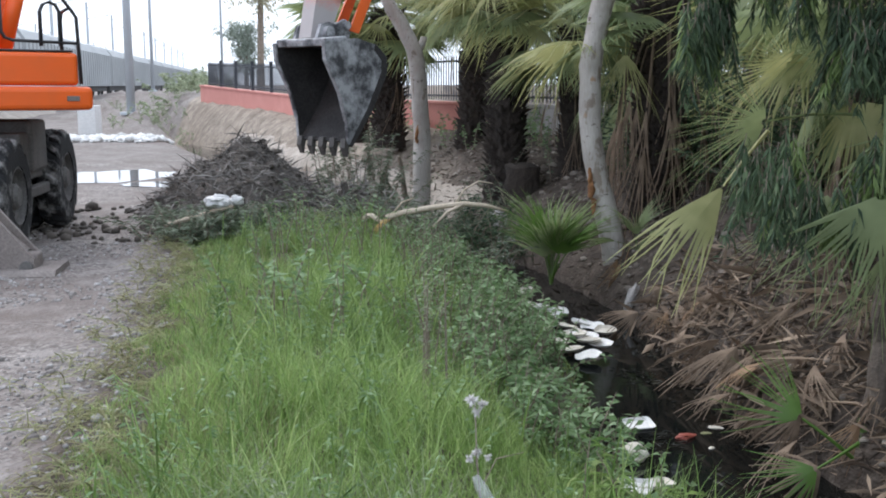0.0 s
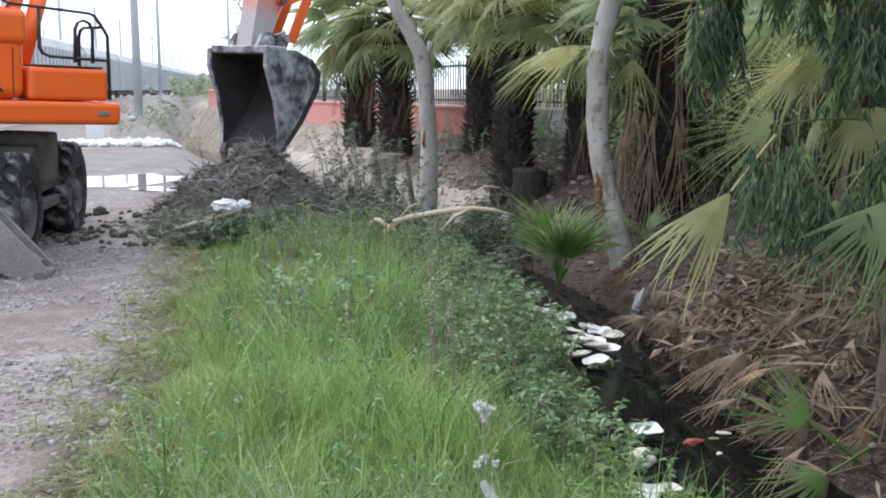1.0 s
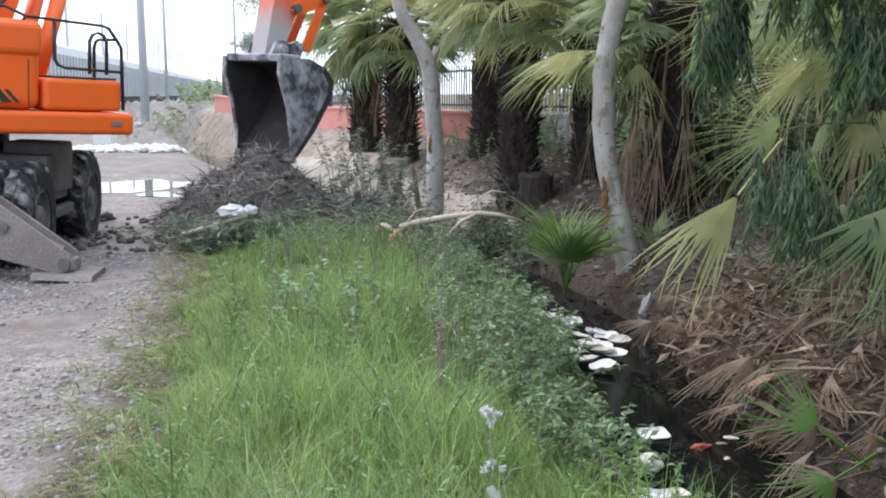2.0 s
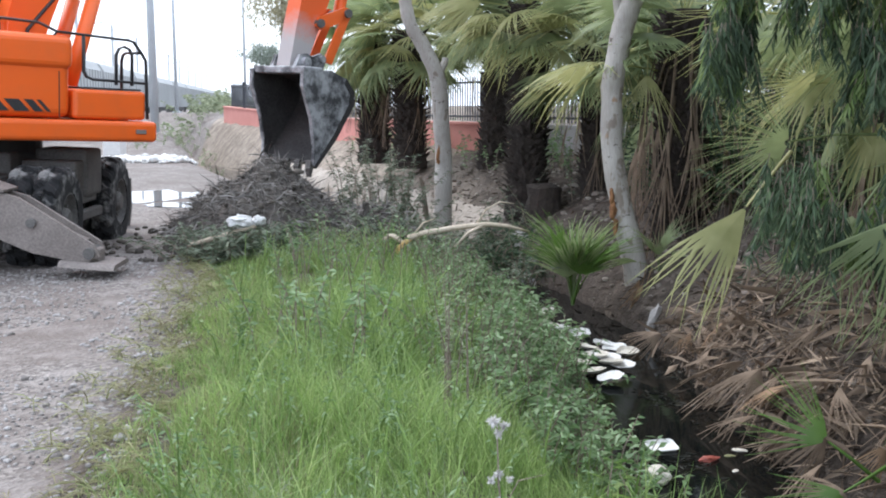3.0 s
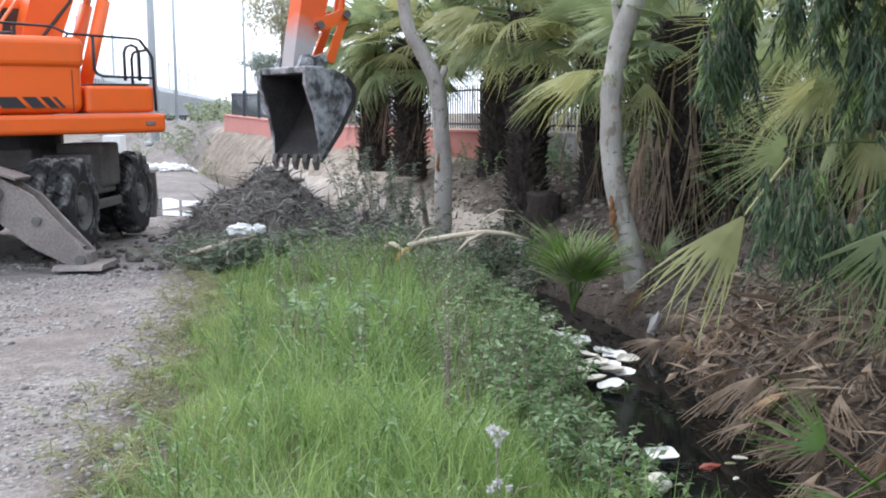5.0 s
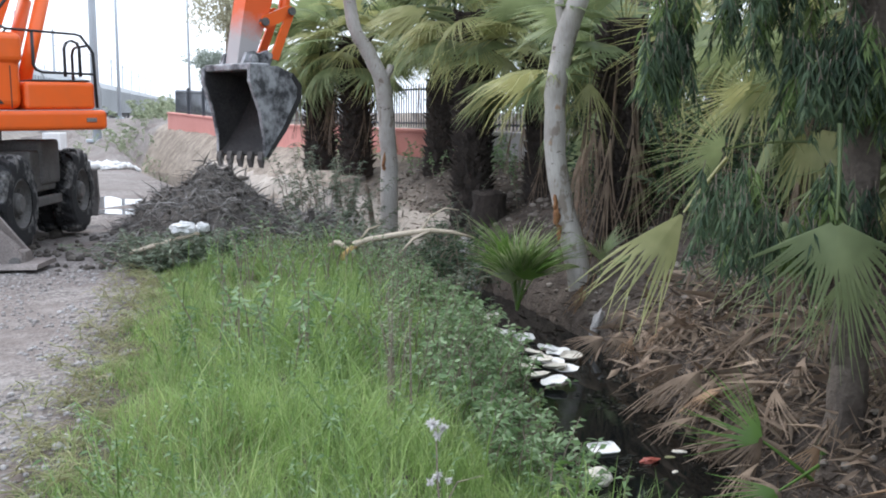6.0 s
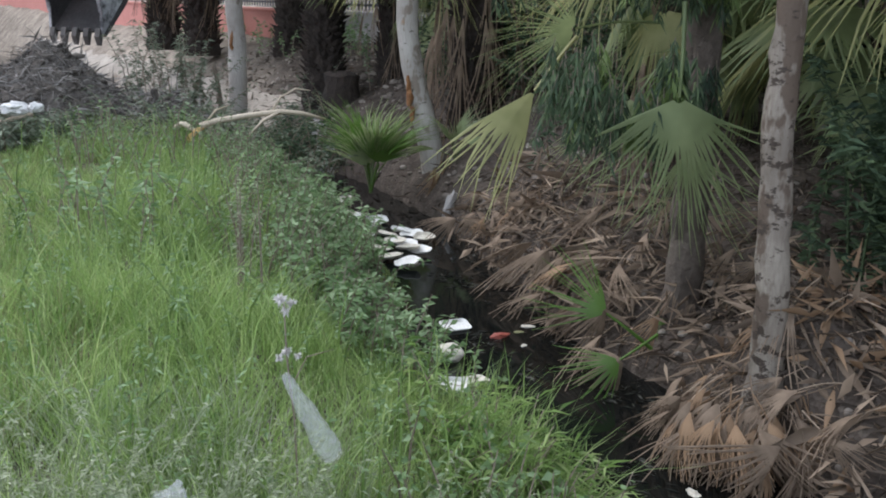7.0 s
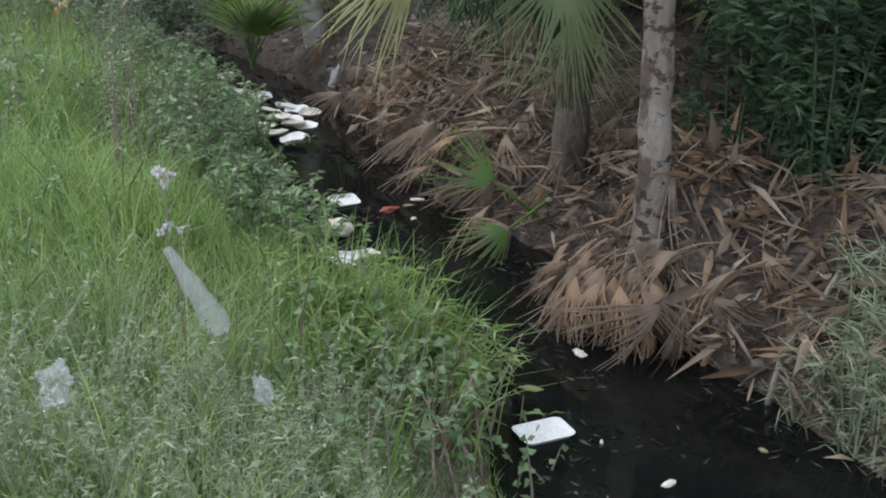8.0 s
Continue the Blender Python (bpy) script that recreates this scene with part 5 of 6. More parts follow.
bushy("dark_shrub", "dark green leafy shrub on the shaded bank", "shrub", 82, [(3.72 + 0.3 * a, 4.5 + 0.35 * b) for a, b in np.random.default_rng(82).normal(size=(130, 2))], EUCA, 100, (0.4, 1.3), 0.3, (0.06, 0.12), (0.016, 0.03), EUCA)
bushy("dark_shrub", "dark green shrub drooping over the dry bank", "shrub", 66, [(3.42 + 0.16 * a, 4.35 + 0.2 * b) for a, b in np.random.default_rng(66).normal(size=(60, 2))], EUCA, 90, (0.4, 1.1), 0.22, (0.05, 0.11), (0.014, 0.026), EUCA)
# hedge added along the bank top, mostly unseen, to block side light
for k in range(6):
    bushy("shade_shrub", "tall dense dark green shrub added to shade the bank", "shrub", 86 + k, [(4.9 + 0.4 * a, 1.6 + 1.7 * k + 0.55 * b) for a, b in np.random.default_rng(86 + k).normal(size=(60, 2))], EUCA, 46, (1.0, 2.7), 0.4, (0.09, 0.17), (0.025, 0.042))
# shrubs added as a dark backing where shade lies behind the palms
for k, (x, y) in enumerate(((2.6, 12.9), (3.5, 11.6), (3.3, 9.4), (4.1, 12.6))):
    bushy("shade_shrub", "dense dark green shrub added to darken the gaps under the palms", "shrub", 96 + k, [(x + 0.3 * a, y + 0.35 * b) for a, b in np.random.default_rng(96 + k).normal(size=(60, 2))], EUCA, 60, (0.6, 1.8), 0.3, (0.07, 0.14), (0.02, 0.036))
bushy("bank_grass", "grey grass tufts hanging from the bank", "grass", 83, spots_along(83, 340, 2.0, 3.3, 0.02, 0.55, 1, -0.5), WEED, 22, (0.15, 0.42), 0.16, (0.05, 0.15), (0.003, 0.007), WEED)
bushy("far_bushes", "low green scrub on the earth mound", "scrub", 84, [(-12.0 + 1.6 * a - 0.3 * b * 9, 42 + 9 * b) for a, b in np.random.default_rng(84).uniform(-1, 1, size=(110, 2))], WEED, 40, (0.15, 0.5), 0.25, (0.05, 0.12), (0.015, 0.035), WEED)
bushy("far_bushes", "dusty green scrub along the railway", "scrub", 85, [(-24 - 0.183 * y + 8.8 + 2.5 + 1.6 * a, y + 48) for a, y in np.random.default_rng(85).uniform(-1, 1, size=(260, 2)) * np.array([1, 60]) + np.array([0, 60])], WEED, 40, (0.4, 1.3), 0.5, (0.16, 0.3), (0.07, 0.14), WEED)


def far_tree(x, y, h, w_, label, seed, material, leaf, n=2600, low=0.25):
    r_ = np.random.default_rng(seed)
    e = tagged(new("tree"), label, "tree")
    e.matrix_world = Matrix.Translation((x, y, ground_z(x, y) - 0.1))
    bm = BM()
    tube(bm, [(0, 0, 0), (0.1, 0, h * 0.4), (0.15, 0.1, h * 0.75), (0.1, 0, h)], [w_ * 0.07, w_ * 0.055, w_ * 0.03, 0.02], 8)
    for k in range(7):
        a = r_.uniform(0, math.tau)
        z = h * r_.uniform(low + 0.1, 0.85)
        tube(bm, [(0.1, 0, z), (math.cos(a) * w_ * 0.25, math.sin(a) * w_ * 0.25, z + h * 0.1), (math.cos(a) * w_ * 0.42, math.sin(a) * w_ * 0.42, z + h * 0.06)], [w_ * 0.03, w_ * 0.02, 0.01], 6)
    part("trunk", bm, TWIG, e)
    C = np.column_stack([r_.normal(size=60) * w_ * 0.26, r_.normal(size=60) * w_ * 0.26, r_.uniform(low, 1.02, 60) * h])
    B = C[r_.integers(60, size=n)] + r_.normal(size=(n, 3)) * np.array([w_ * 0.09, w_ * 0.09, h * 0.045])
    D = np.column_stack([r_.normal(size=(n, 2)), -np.abs(r_.normal(size=n))])
    o = new("crown", leaflets(r_, B, D, r_.uniform(leaf * 0.6, leaf, n), r_.uniform(leaf * 0.2, leaf * 0.35, n), "crown", material, 0.2, 0.3))
    o.parent = e
    tagged(o, kind="stuff")


far_tree(-10.3, 58, 11, 3.2, "tall drooping dusty eucalyptus tree behind the fence", 91, leafy("dusty_far_leaf", [(0.3, 0.29, 0.18), (0.42, 0.4, 0.27), (0.5, 0.48, 0.36)], 0.7, 0.5), 0.32, 5200, 0.48)
# distance haze is put into this tree's pale leaf colour
far_tree(-18.2, 95, 6.2, 3.2, "rounded green tree near the railway, paled by painted haze", 92, leafy("hazy_far_leaf", [(0.26, 0.3, 0.25), (0.36, 0.4, 0.34)], 0.8, 0.5), 0.4, 3200, 0.3)
far_tree(1.6, 27.5, 7.5, 6.5, "broad leafy garden tree behind the fence", 96, EUCA, 0.26, 8000, 0.34)
far_tree(4.6, 21.5, 7, 5.5, "dark garden tree behind the fence", 97, EUCA, 0.22, 8000, 0.32)
far_tree(5.5, 30, 6.5, 5, "green garden tree behind the fence", 93, BROAD, 0.3, 4200, 0.3)
far_tree(10.5, 24, 6.5, 5.5, "leafy garden tree beyond the wall", 94, EUCA, 0.26, 5200, 0.22)
far_tree(8.5, 15.5, 5.5, 4.2, "dense garden tree close behind the fence", 95, EUCA, 0.2, 6000, 0.2)


# ---- heap of dug earth and cut branches ----
HX, HY = -2.38, 12.0


def heap_z(x, y):
    u, v = (x - HX) / 1.18, (y - HY) / 1.35
    d = math.sqrt(u * u + v * v)
    s = max(0.0, 1 - d * d) ** 0.75
    h = 0.74 * s * (1 + 0.3 * noise.noise((x * 1.1, y * 1.1, 2)))
    u2, v2 = (x - HX - 1.35) / 1.2, (y - HY + 0.15) / 1.0
    h = max(h, 0.42 * max(0.0, 1 - math.sqrt(u2 * u2 + v2 * v2)) ** 0.8)
    k = min(1.0, h * 4)
    return h + k * (0.13 * noise.noise((x * 2.7, y * 2.7, 5)) + 0.08 * noise.noise((x * 7, y * 7, 1)) + 0.04 * noise.noise((x * 17, y * 17, 1)))


hn = 90
hv, hf = [], []
for j in range(hn + 1):
    for i in range(hn + 1):
        x, y = HX - 1.7 + 4.4 * i / hn, HY - 1.55 + 3.1 * j / hn
        h = heap_z(x, y)
        hv.append((x, y, ground_z(x, y) + (h if h > 0.01 else -0.06)))
for j in range(hn):
    for i in range(hn):
        k = j * (hn + 1) + i
        hf.append((k, k + 1, k + hn + 2, k + hn + 1))
heap = tagged(new("soil_mound", mesh("soil_mound", hv, hf, HEAP)), "heap of dug grey earth mixed with roots and debris", "earth heap")
r_ = np.random.default_rng(101)
n = 13000
HP = np.column_stack([r_.uniform(HX - 1.5, HX + 2.4, n), r_.uniform(HY - 1.4, HY + 1.0, n)])
hz_ = np.array([heap_z(x, y) for x, y in HP])
keep = hz_ > 0.08
HP, hz_ = HP[keep], hz_[keep]
n = len(HP)
o = new("debris", leaflets(r_, np.column_stack([HP, hz_ + gz(HP) + 0.01]), np.column_stack([r_.normal(size=(n, 2)), r_.normal(size=n) * 0.65]), 0.03 + 0.36 * r_.uniform(0, 1, n) ** 2.5, r_.uniform(0.006, 0.024, n), "debris", leafy("muddy_debris", [(0.03, 0.027, 0.025), (0.09, 0.08, 0.074), (0.16, 0.145, 0.13), (0.34, 0.32, 0.3)], 0.9, 0.05), 0.2, 0.15))
o.parent = heap
tagged(o, "muddy roots, leaves and sticks", kind="stuff")


def clods(name, label, category, n, seed, place, material, size, sink=0.3):
    """Many small lumps in one mesh."""
    r_ = np.random.default_rng(seed)
    ico = BM()
    bmesh.ops.create_icosphere(ico, subdivisions=1, radius=1)
    iv = np.array([v.co[:] for v in ico.verts])
    fi = np.array([[v.index for v in f.verts] for f in ico.faces])
    ico.free()
    V, F = [], []
    for k in range(n):
        x, y, z = place(r_)
        s = r_.uniform(*size) * (1 + 1.2 * r_.uniform() ** 6)
        v = iv * (s * r_.uniform(0.6, 1.25, (1, 3)) * np.array([1, 1, 0.7])) * r_.uniform(0.8, 1.2, (len(iv), 1))
        a = r_.uniform(0, math.tau)
        v = v @ np.array([[math.cos(a), math.sin(a), 0], [-math.sin(a), math.cos(a), 0], [0, 0, 1]])
        V.append(v + np.array([x, y, z + s * sink]))
        F.append(fi + k * len(iv))
    return tagged(new(name, leaf_mesh(name, np.concatenate(V), np.concatenate(F), material)), label, category, kind="stuff")


def island_stone(name, cols, rough=0.85):
    m = Mat(name, rough)
    c = m.ramp(m.island(), [(i / (len(cols) - 1), q) for i, q in enumerate(cols)])
    m.color(m.mix(0.25, c, m.ramp(m.noise(25, 4), [(0.3, tuple(v * 0.5 for v in cols[0])), (0.7, cols[-1])])))
    return m.bump(m.noise(50, 4), 0.5, 0.01).m


STONE = island_stone("track_gravel", [(0.13, 0.115, 0.105), (0.27, 0.24, 0.22), (0.34, 0.32, 0.31), (0.44, 0.42, 0.41)])
CLOD = island_stone("earth_clods", [(0.035, 0.03, 0.026), (0.09, 0.078, 0.066), (0.16, 0.14, 0.12)], 0.95)
RUBBLE = island_stone("white_rubble", [(0.5, 0.49, 0.47), (0.66, 0.65, 0.63), (0.8, 0.79, 0.77)])
BANKSTONE = island_stone("bank_stones", [(0.1, 0.08, 0.065), (0.2, 0.165, 0.14), (0.4, 0.36, 0.31)])


def on_heap(r_):
    while True:
        x, y = r_.uniform(HX - 1.5, HX + 2.2), r_.uniform(HY - 1.4, HY + 1.1)
        h = heap_z(x, y)
        if h > 0.05:
            return x, y, ground_z(x, y) + h


def on_track(r_):
    while True:
        y = 2.4 + 9 * r_.uniform() ** 1.6
        x = road_edge(y) - r_.uniform(-0.25, 3.4) ** 1.0
        if noise.noise((x * 1.2, y * 1.2, 8)) > -0.2:
            return x, y, ground_z(x, y)


def on_bank(r_):
    y = r_.uniform(3, 20)
    cx, hw = ditch(y)
    x = cx + hw + r_.uniform(0.1, 2.8)
    return x, y, ground_z(x, y)


def round_heap(r_):
    a, d = r_.uniform(0, math.tau), r_.uniform(0.7, 1.7)
    x, y = HX - 0.6 + 1.5 * d * math.cos(a), HY + 1.0 * d * math.sin(a)
    return x, y, ground_z(x, y)


clods("earth_clods", "grey earth clods on the heap", "earth", 420, 111, on_heap, CLOD, (0.012, 0.045))
clods("earth_clods", "loose clods of earth round the heap", "earth", 350, 112, round_heap, CLOD, (0.015, 0.06))
clods("gravel", "loose pale gravel stones on the track", "gravel", 9500, 113, on_track, STONE, (0.006, 0.018), 0.1)
clods("bank_stones", "small stones and lumps on the earth bank", "stones", 1500, 114, on_bank, BANKSTONE, (0.012, 0.05), 0.1)


def rubble_strip(r_):
    u, v = r_.uniform(-1, 1), r_.normal() * 0.35
    return -9.9 + 1.6 * u, 30.2 + 1.3 * v, ground_z(-9.9 + 1.6 * u, 30.2 + 1.3 * v) + 0.04 * r_.uniform(0, 1)


clods("white_rubble", "strip of white rubble beside the track", "rubble", 2600, 115, rubble_strip, RUBBLE, (0.03, 0.09))


def puddle(x, y, rx, ry, seed, label):
    bm = BM()
    c = bm.verts.new((0, 0, 0))
    ring = [bm.verts.new((rx * math.cos(a) * (1 + 0.3 * noise.noise((math.cos(a) * 2, math.sin(a) * 2, seed))), ry * math.sin(a) * (1 + 0.35 * noise.noise((math.cos(a) * 3, math.sin(a) * 3, seed + 4))), 0)) for a in np.linspace(0, math.tau, 40, endpoint=False)]
    for k in range(40):
        bm.faces.new((c, ring[k], ring[(k + 1) % 40]))
    p = tagged(new("puddle", from_bm("puddle", bm, PUDDLE)), label, "puddle", kind="structure")
    p.matrix_world = pose(x, y, ground_z(x, y) + 0.012)


pm = Mat("puddle_water", 0.03, 0, 0.9)
pm.color((0.12, 0.11, 0.1))
PUDDLE = pm.m
puddle(-6.0, 18.2, 1.1, 1.3, 1, "shallow puddle reflecting the pale sky")
puddle(-4.4, 16.6, 0.9, 0.5, 3, "small puddle beside the earth heap")

# cut leafy branches round the heap
cut = [(-2.28 + 0.36 * a, 10.45 + 0.18 * b) for a, b in np.random.default_rng(121).normal(size=(150, 2))]
bushy("cut_branches", "pile of cut leafy branches at the heap's foot", "branches", 121, cut, CUTLEAF, 40, (0.12, 0.42), 0.22, (0.05, 0.13), (0.012, 0.024), up=0.5)
cut = [(-0.35 + 0.6 * a, 11.3 + 0.35 * b) for a, b in np.random.default_rng(122).normal(size=(130, 2))]
bushy("cut_branches", "cut grey-green branches lying across the ditch", "branches", 122, cut, CUTLEAF, 40, (0.2, 0.6), 0.35, (0.05, 0.12), (0.012, 0.022), up=0.5)
cut = [(0.35 + 0.3 * a, 11.6 + 0.35 * b) for a, b in np.random.default_rng(123).normal(size=(70, 2))]
bushy("cut_branches", "dark cut branches hanging into the ditch", "branches", 123, cut, EUCA, 44, (0.3, 0.75), 0.25, (0.05, 0.12), (0.012, 0.022), up=0.5, base=-0.35)


def broken_branch():
    e = tagged(new("broken_branch"), "long pale broken branch with a split orange end", "branch")
    e.matrix_world = Matrix.Translation((-0.58, 10.3, 0.3))
    bm = BM()
    tube(bm, [(0, 0, 0), (0.15, 0.02, 0.05), (0.45, 0.05, 0.1), (0.8, 0.08, 0.14), (1.02, 0.1, 0.12), (1.25, 0.12, 0.06)], [0.034, 0.03, 0.028, 0.026, 0.02, 0.008], 9)
    tube(bm, [(0.8, 0.08, 0.14), (0.62, 0.0, 0.06), (0.48, -0.05, -0.08)], [0.02, 0.017, 0.012], 7)
    tube(bm, [(0.7, 0.08, 0.13), (0.8, 0.15, 0.28), (0.95, 0.2, 0.36), (1.1, 0.2, 0.34)], [0.014, 0.011, 0.008, 0.004], 6)
    tube(bm, [(0.05, 0.0, 0.03), (0.16, 0.05, 0.16), (0.28, 0.08, 0.2)], [0.012, 0.01, 0.005], 6)
    part("bough", bm, PALEWOOD, e, smooth=True)
    bm = BM()
    for k in range(7):
        a = k * 0.9
        tube(bm, [(0.03, 0.012 * math.cos(a), 0.012 * math.sin(a)), (-0.05, 0.02 * math.cos(a), -0.06 + 0.02 * math.sin(a)), (-0.1 - 0.02 * (k % 3), 0.02 * math.cos(a), -0.16 + 0.02 * (k % 4))], [0.018, 0.012, 0.003], 5)
    part("split_end", bm, FRESHWOOD, e, "splintered orange wood")


broken_branch()


def stick_thing(pts, r, label, mat=PALEWOOD, name="dead_branch"):
    base = Vector(pts[0])
    bm = BM()
    line = trunk_line([(p[0] - base.x, p[1] - base.y, p[2] - base.z, q) for p, q in zip(pts, r)], 14, 0.03, 3)
    tube(bm, [p for p, q in line], [q for p, q in line], 8)
    o = tagged(new(name, from_bm(name, bm, mat, True)), label, "branch")
    o.matrix_world = Matrix.Translation(base)


stick_thing([(2.62, 3.42, -0.66), (2.7, 3.45, -0.4), (2.82, 3.46, -0.25), (2.95, 3.5, -0.05)], [0.016, 0.014, 0.014, 0.012], "pale crooked dead branch on the bank", BARK)
stick_thing([(-2.9, 10.5, 0.2), (-2.5, 10.4, 0.32), (-2.15, 10.4, 0.42)], [0.02, 0.024, 0.02], "pale cut stick lying on the branches")
stick_thing([(-1.15, 11.6, 0.1), (-1.12, 11.62, 0.35), (-1.14, 11.62, 0.55)], [0.05, 0.055, 0.04], "short dark tree stump", HEAP, "tree_stump")
crumpled_stump = BM()
lathe(crumpled_stump, [(0.0, 0.34), (0.15, 0.29), (0.4, 0.26), (0.56, 0.24), (0.6, 0.16), (0.52, 0.0)], 16)
for v in crumpled_stump.verts:
    v.co += Vector((0.05, 0.05, 0.05)) * noise.noise(v.co * 6)
tagged(new("tree_stump", from_bm("tree_stump", crumpled_stump, PALMBARK)), "burnt black palm stump on the bank", "stump").matrix_world = pose(1.14, 14.5, -0.06, 0, -90, 0)
stick_thing([(-0.55, 15.2, -0.1), (-0.6, 15.2, 0.3), (-0.66, 15.2, 0.6)], [0.04, 0.035, 0.03], "short rusty post by the trunk", TWIG, "wooden_post")
stick_thing([(-0.85, 10.6, 0.25), (-0.75, 10.5, 0.3), (-0.62, 10.45, 0.22)], [0.025, 0.03, 0.02], "short cut piece of pale wood", PALEWOOD, "wood_offcut")


# ---- rubbish ----
def plate_mesh(r=0.135):
    bm = BM()
    lathe(bm, [(0.0, 0.001), (0.0, r * 0.66), (0.018, r * 0.95), (0.022, r), (0.016, r), (-0.006, r * 0.68), (-0.006, 0.001)], 24)
    bmesh.ops.rotate(bm, verts=bm.verts, cent=(0, 0, 0), matrix=Matrix.Rotation(radians(-90), 3, "Y"))
    return bm


def bent_plate(seed, r, material):
    """A plate with a warped rim and a bite out of its edge."""
    bm = plate_mesh(r)
    for v in bm.verts:
        d = Vector((v.co.x, v.co.y, 0))
        k = 1 + 0.2 * noise.noise(d * 9 + Vector((seed, 0, 0))) * d.length / r
        v.co.x, v.co.y = v.co.x * k, v.co.y * k
        v.co.z += 0.016 * noise.noise(d * 11 + Vector((0, seed, 0))) * d.length / r
    return from_bm("foam_plate", bm, material)


PLATES_W = [bent_plate(k, 0.13, CARDWHITE) for k in (1, 4, 7)]
PLATES_D = [bent_plate(k, 0.12, DIRTYWHITE) for k in (2, 9)]
PLATES = [(0.81, 11.23), (0.92, 10.4), (1.16, 10.03), (1.05, 9.78), (1.17, 9.4), (1.35, 9.54), (1.42, 9.36), (1.02, 8.79), (1.29, 8.99), (1.39, 8.69), (1.1, 8.48), (1.23, 8.26), (0.94, 9.22), (1.2, 9.0), (0.98, 10.1), (1.5, 9.1), (0.9, 10.9), (1.3, 8.7)]
r_ = np.random.default_rng(131)
for k, (x, y) in enumerate(PLATES):
    dirty = k % 3 == 1 or k > 14
    o = new("foam_plate", PLATES_D[k % 2] if dirty else PLATES_W[k % 3])
    o.matrix_world = pose(x, y, WATER_Z + 0.012 + 0.003 * k, r_.uniform(-9, 9), r_.uniform(-9, 9), r_.uniform(0, 360)) @ Matrix.Diagonal((1, r_.uniform(0.7, 1.0), 1, 1))
    tagged(o, "soiled cream foam plate floating in the ditch" if dirty else "white foam plate floating on the black water", "plate", "floating plates")


def foam_tray(x, y, z, rot, tilt, label, mat=CARDWHITE, sx=0.12, sy=0.08):
    """A shallow rounded tray."""
    bm = BM()

    def ring(a, b, z_, r):
        out = []
        for cx_, cy_, a0 in ((a - r, b - r, 0), (-a + r, b - r, 90), (-a + r, -b + r, 180), (a - r, -b + r, 270)):
            for k in range(4):
                t = radians(a0 + k * 30)
                out.append(bm.verts.new((cx_ + r * math.cos(t), cy_ + r * math.sin(t), z_)))
        return out

    rs = [ring(sx * 0.8, sy * 0.75, 0.0, 0.02), ring(sx, sy, 0.025, 0.03), ring(sx * 0.97, sy * 0.96, 0.027, 0.03), ring(sx * 0.78, sy * 0.73, 0.006, 0.02)]
    for p, q in zip(rs, rs[1:]):
        for k in range(16):
            bm.faces.new((p[k], p[(k + 1) % 16], q[(k + 1) % 16], q[k]))
    bm.faces.new(rs[0][::-1])
    bm.faces.new(rs[-1])
    o = tagged(new("foam_tray", from_bm("foam_tray", bm, mat)), label, "tray")
    o.matrix_world = pose(x, y, z, tilt, 0, rot)


foam_tray(1.55, 3.42, WATER_Z - 0.004, 8, 0, "clean white foam tray floating alone on the water")
foam_tray(1.33, 6.62, WATER_Z + 0.005, 14, 12, "white foam box half sunk by the weeds", sx=0.105, sy=0.075)
foam_tray(1.08, 5.5, WATER_Z + 0.02, -20, 10, "white foam tray caught in the weeds")
foam_tray(1.22, 5.58, WATER_Z + 0.0, 15, -6, "stained cream foam tray by the weeds", DIRTYWHITE)

film = Mat("clear_plastic_film", 0.25, 0, 0.6)
film.color((0.7, 0.71, 0.72))
film.b.inputs["Transmission Weight"].default_value = 0.3
film.b.inputs["Alpha"].default_value = 0.34
film.bump(film.noise(35, 4), 0.8, 0.02)
FILM = film.m
bagm = stained("white_plastic_bag", (0.5, 0.5, 0.5), (0.75, 0.74, 0.72), 7, 0.45, 0, 0.8, 25, 0.02).m


def crumpled(name, label, category, m, size, mat, seed, amount=0.35):
    bm = BM()
    bmesh.ops.create_icosphere(bm, subdivisions=3, radius=1)
    for v in bm.verts:
        d = v.co.copy()
        k = 1 + amount * noise.noise(d * 1.7 + Vector((seed, 0, 0))) + amount * 0.7 * noise.noise(d * 4 + Vector((0, seed, 0)))
        v.co = Vector((d.x * size[0], d.y * size[1], d.z * size[2])) * k
    o = tagged(new(name, from_bm(name, bm, mat)), label, category)
    o.matrix_world = m
    return o


def leaning_bag():
    bm = BM()
    n, k = 12, 10
    rings = []
    for i in range(n):
        u = i / (n - 1)
        r = 0.04 * (0.25 + 0.85 * u ** 0.8) * (1 - 0.5 * max(0, u - 0.85) * 5)
        ring = []
        for j in range(k):
            a = j * math.tau / k
            q = r * (1 + 0.3 * noise.noise((math.cos(a) * 2, math.sin(a) * 2, u * 6)))
            ring.append(bm.verts.new((q * math.cos(a), 0.55 * q * math.sin(a), -0.3 * u)))
        rings.append(ring)
    for p, q in zip(rings, rings[1:]):
        for j in range(k):
            bm.faces.new((p[j], p[(j + 1) % k], q[(j + 1) % k], q[j]))
    bm.faces.new(rings[0])
    bm.faces.new(rings[-1][::-1])
    o = tagged(new("plastic_sleeve", from_bm("plastic_sleeve", bm, FILM, True)), "clear crumpled plastic sleeve standing in the grass", "plastic bag")
    o.matrix_world = pose(0.09, 2.72, 0.56, -6, -27, 10)


leaning_bag()
crumpled("plastic_bag", "crumpled clear plastic bag lying in the weeds", "plastic bag", pose(-0.2, 2.36, 0.36, 0, 20, 30), (0.04, 0.035, 0.05), FILM, 3, 0.7)
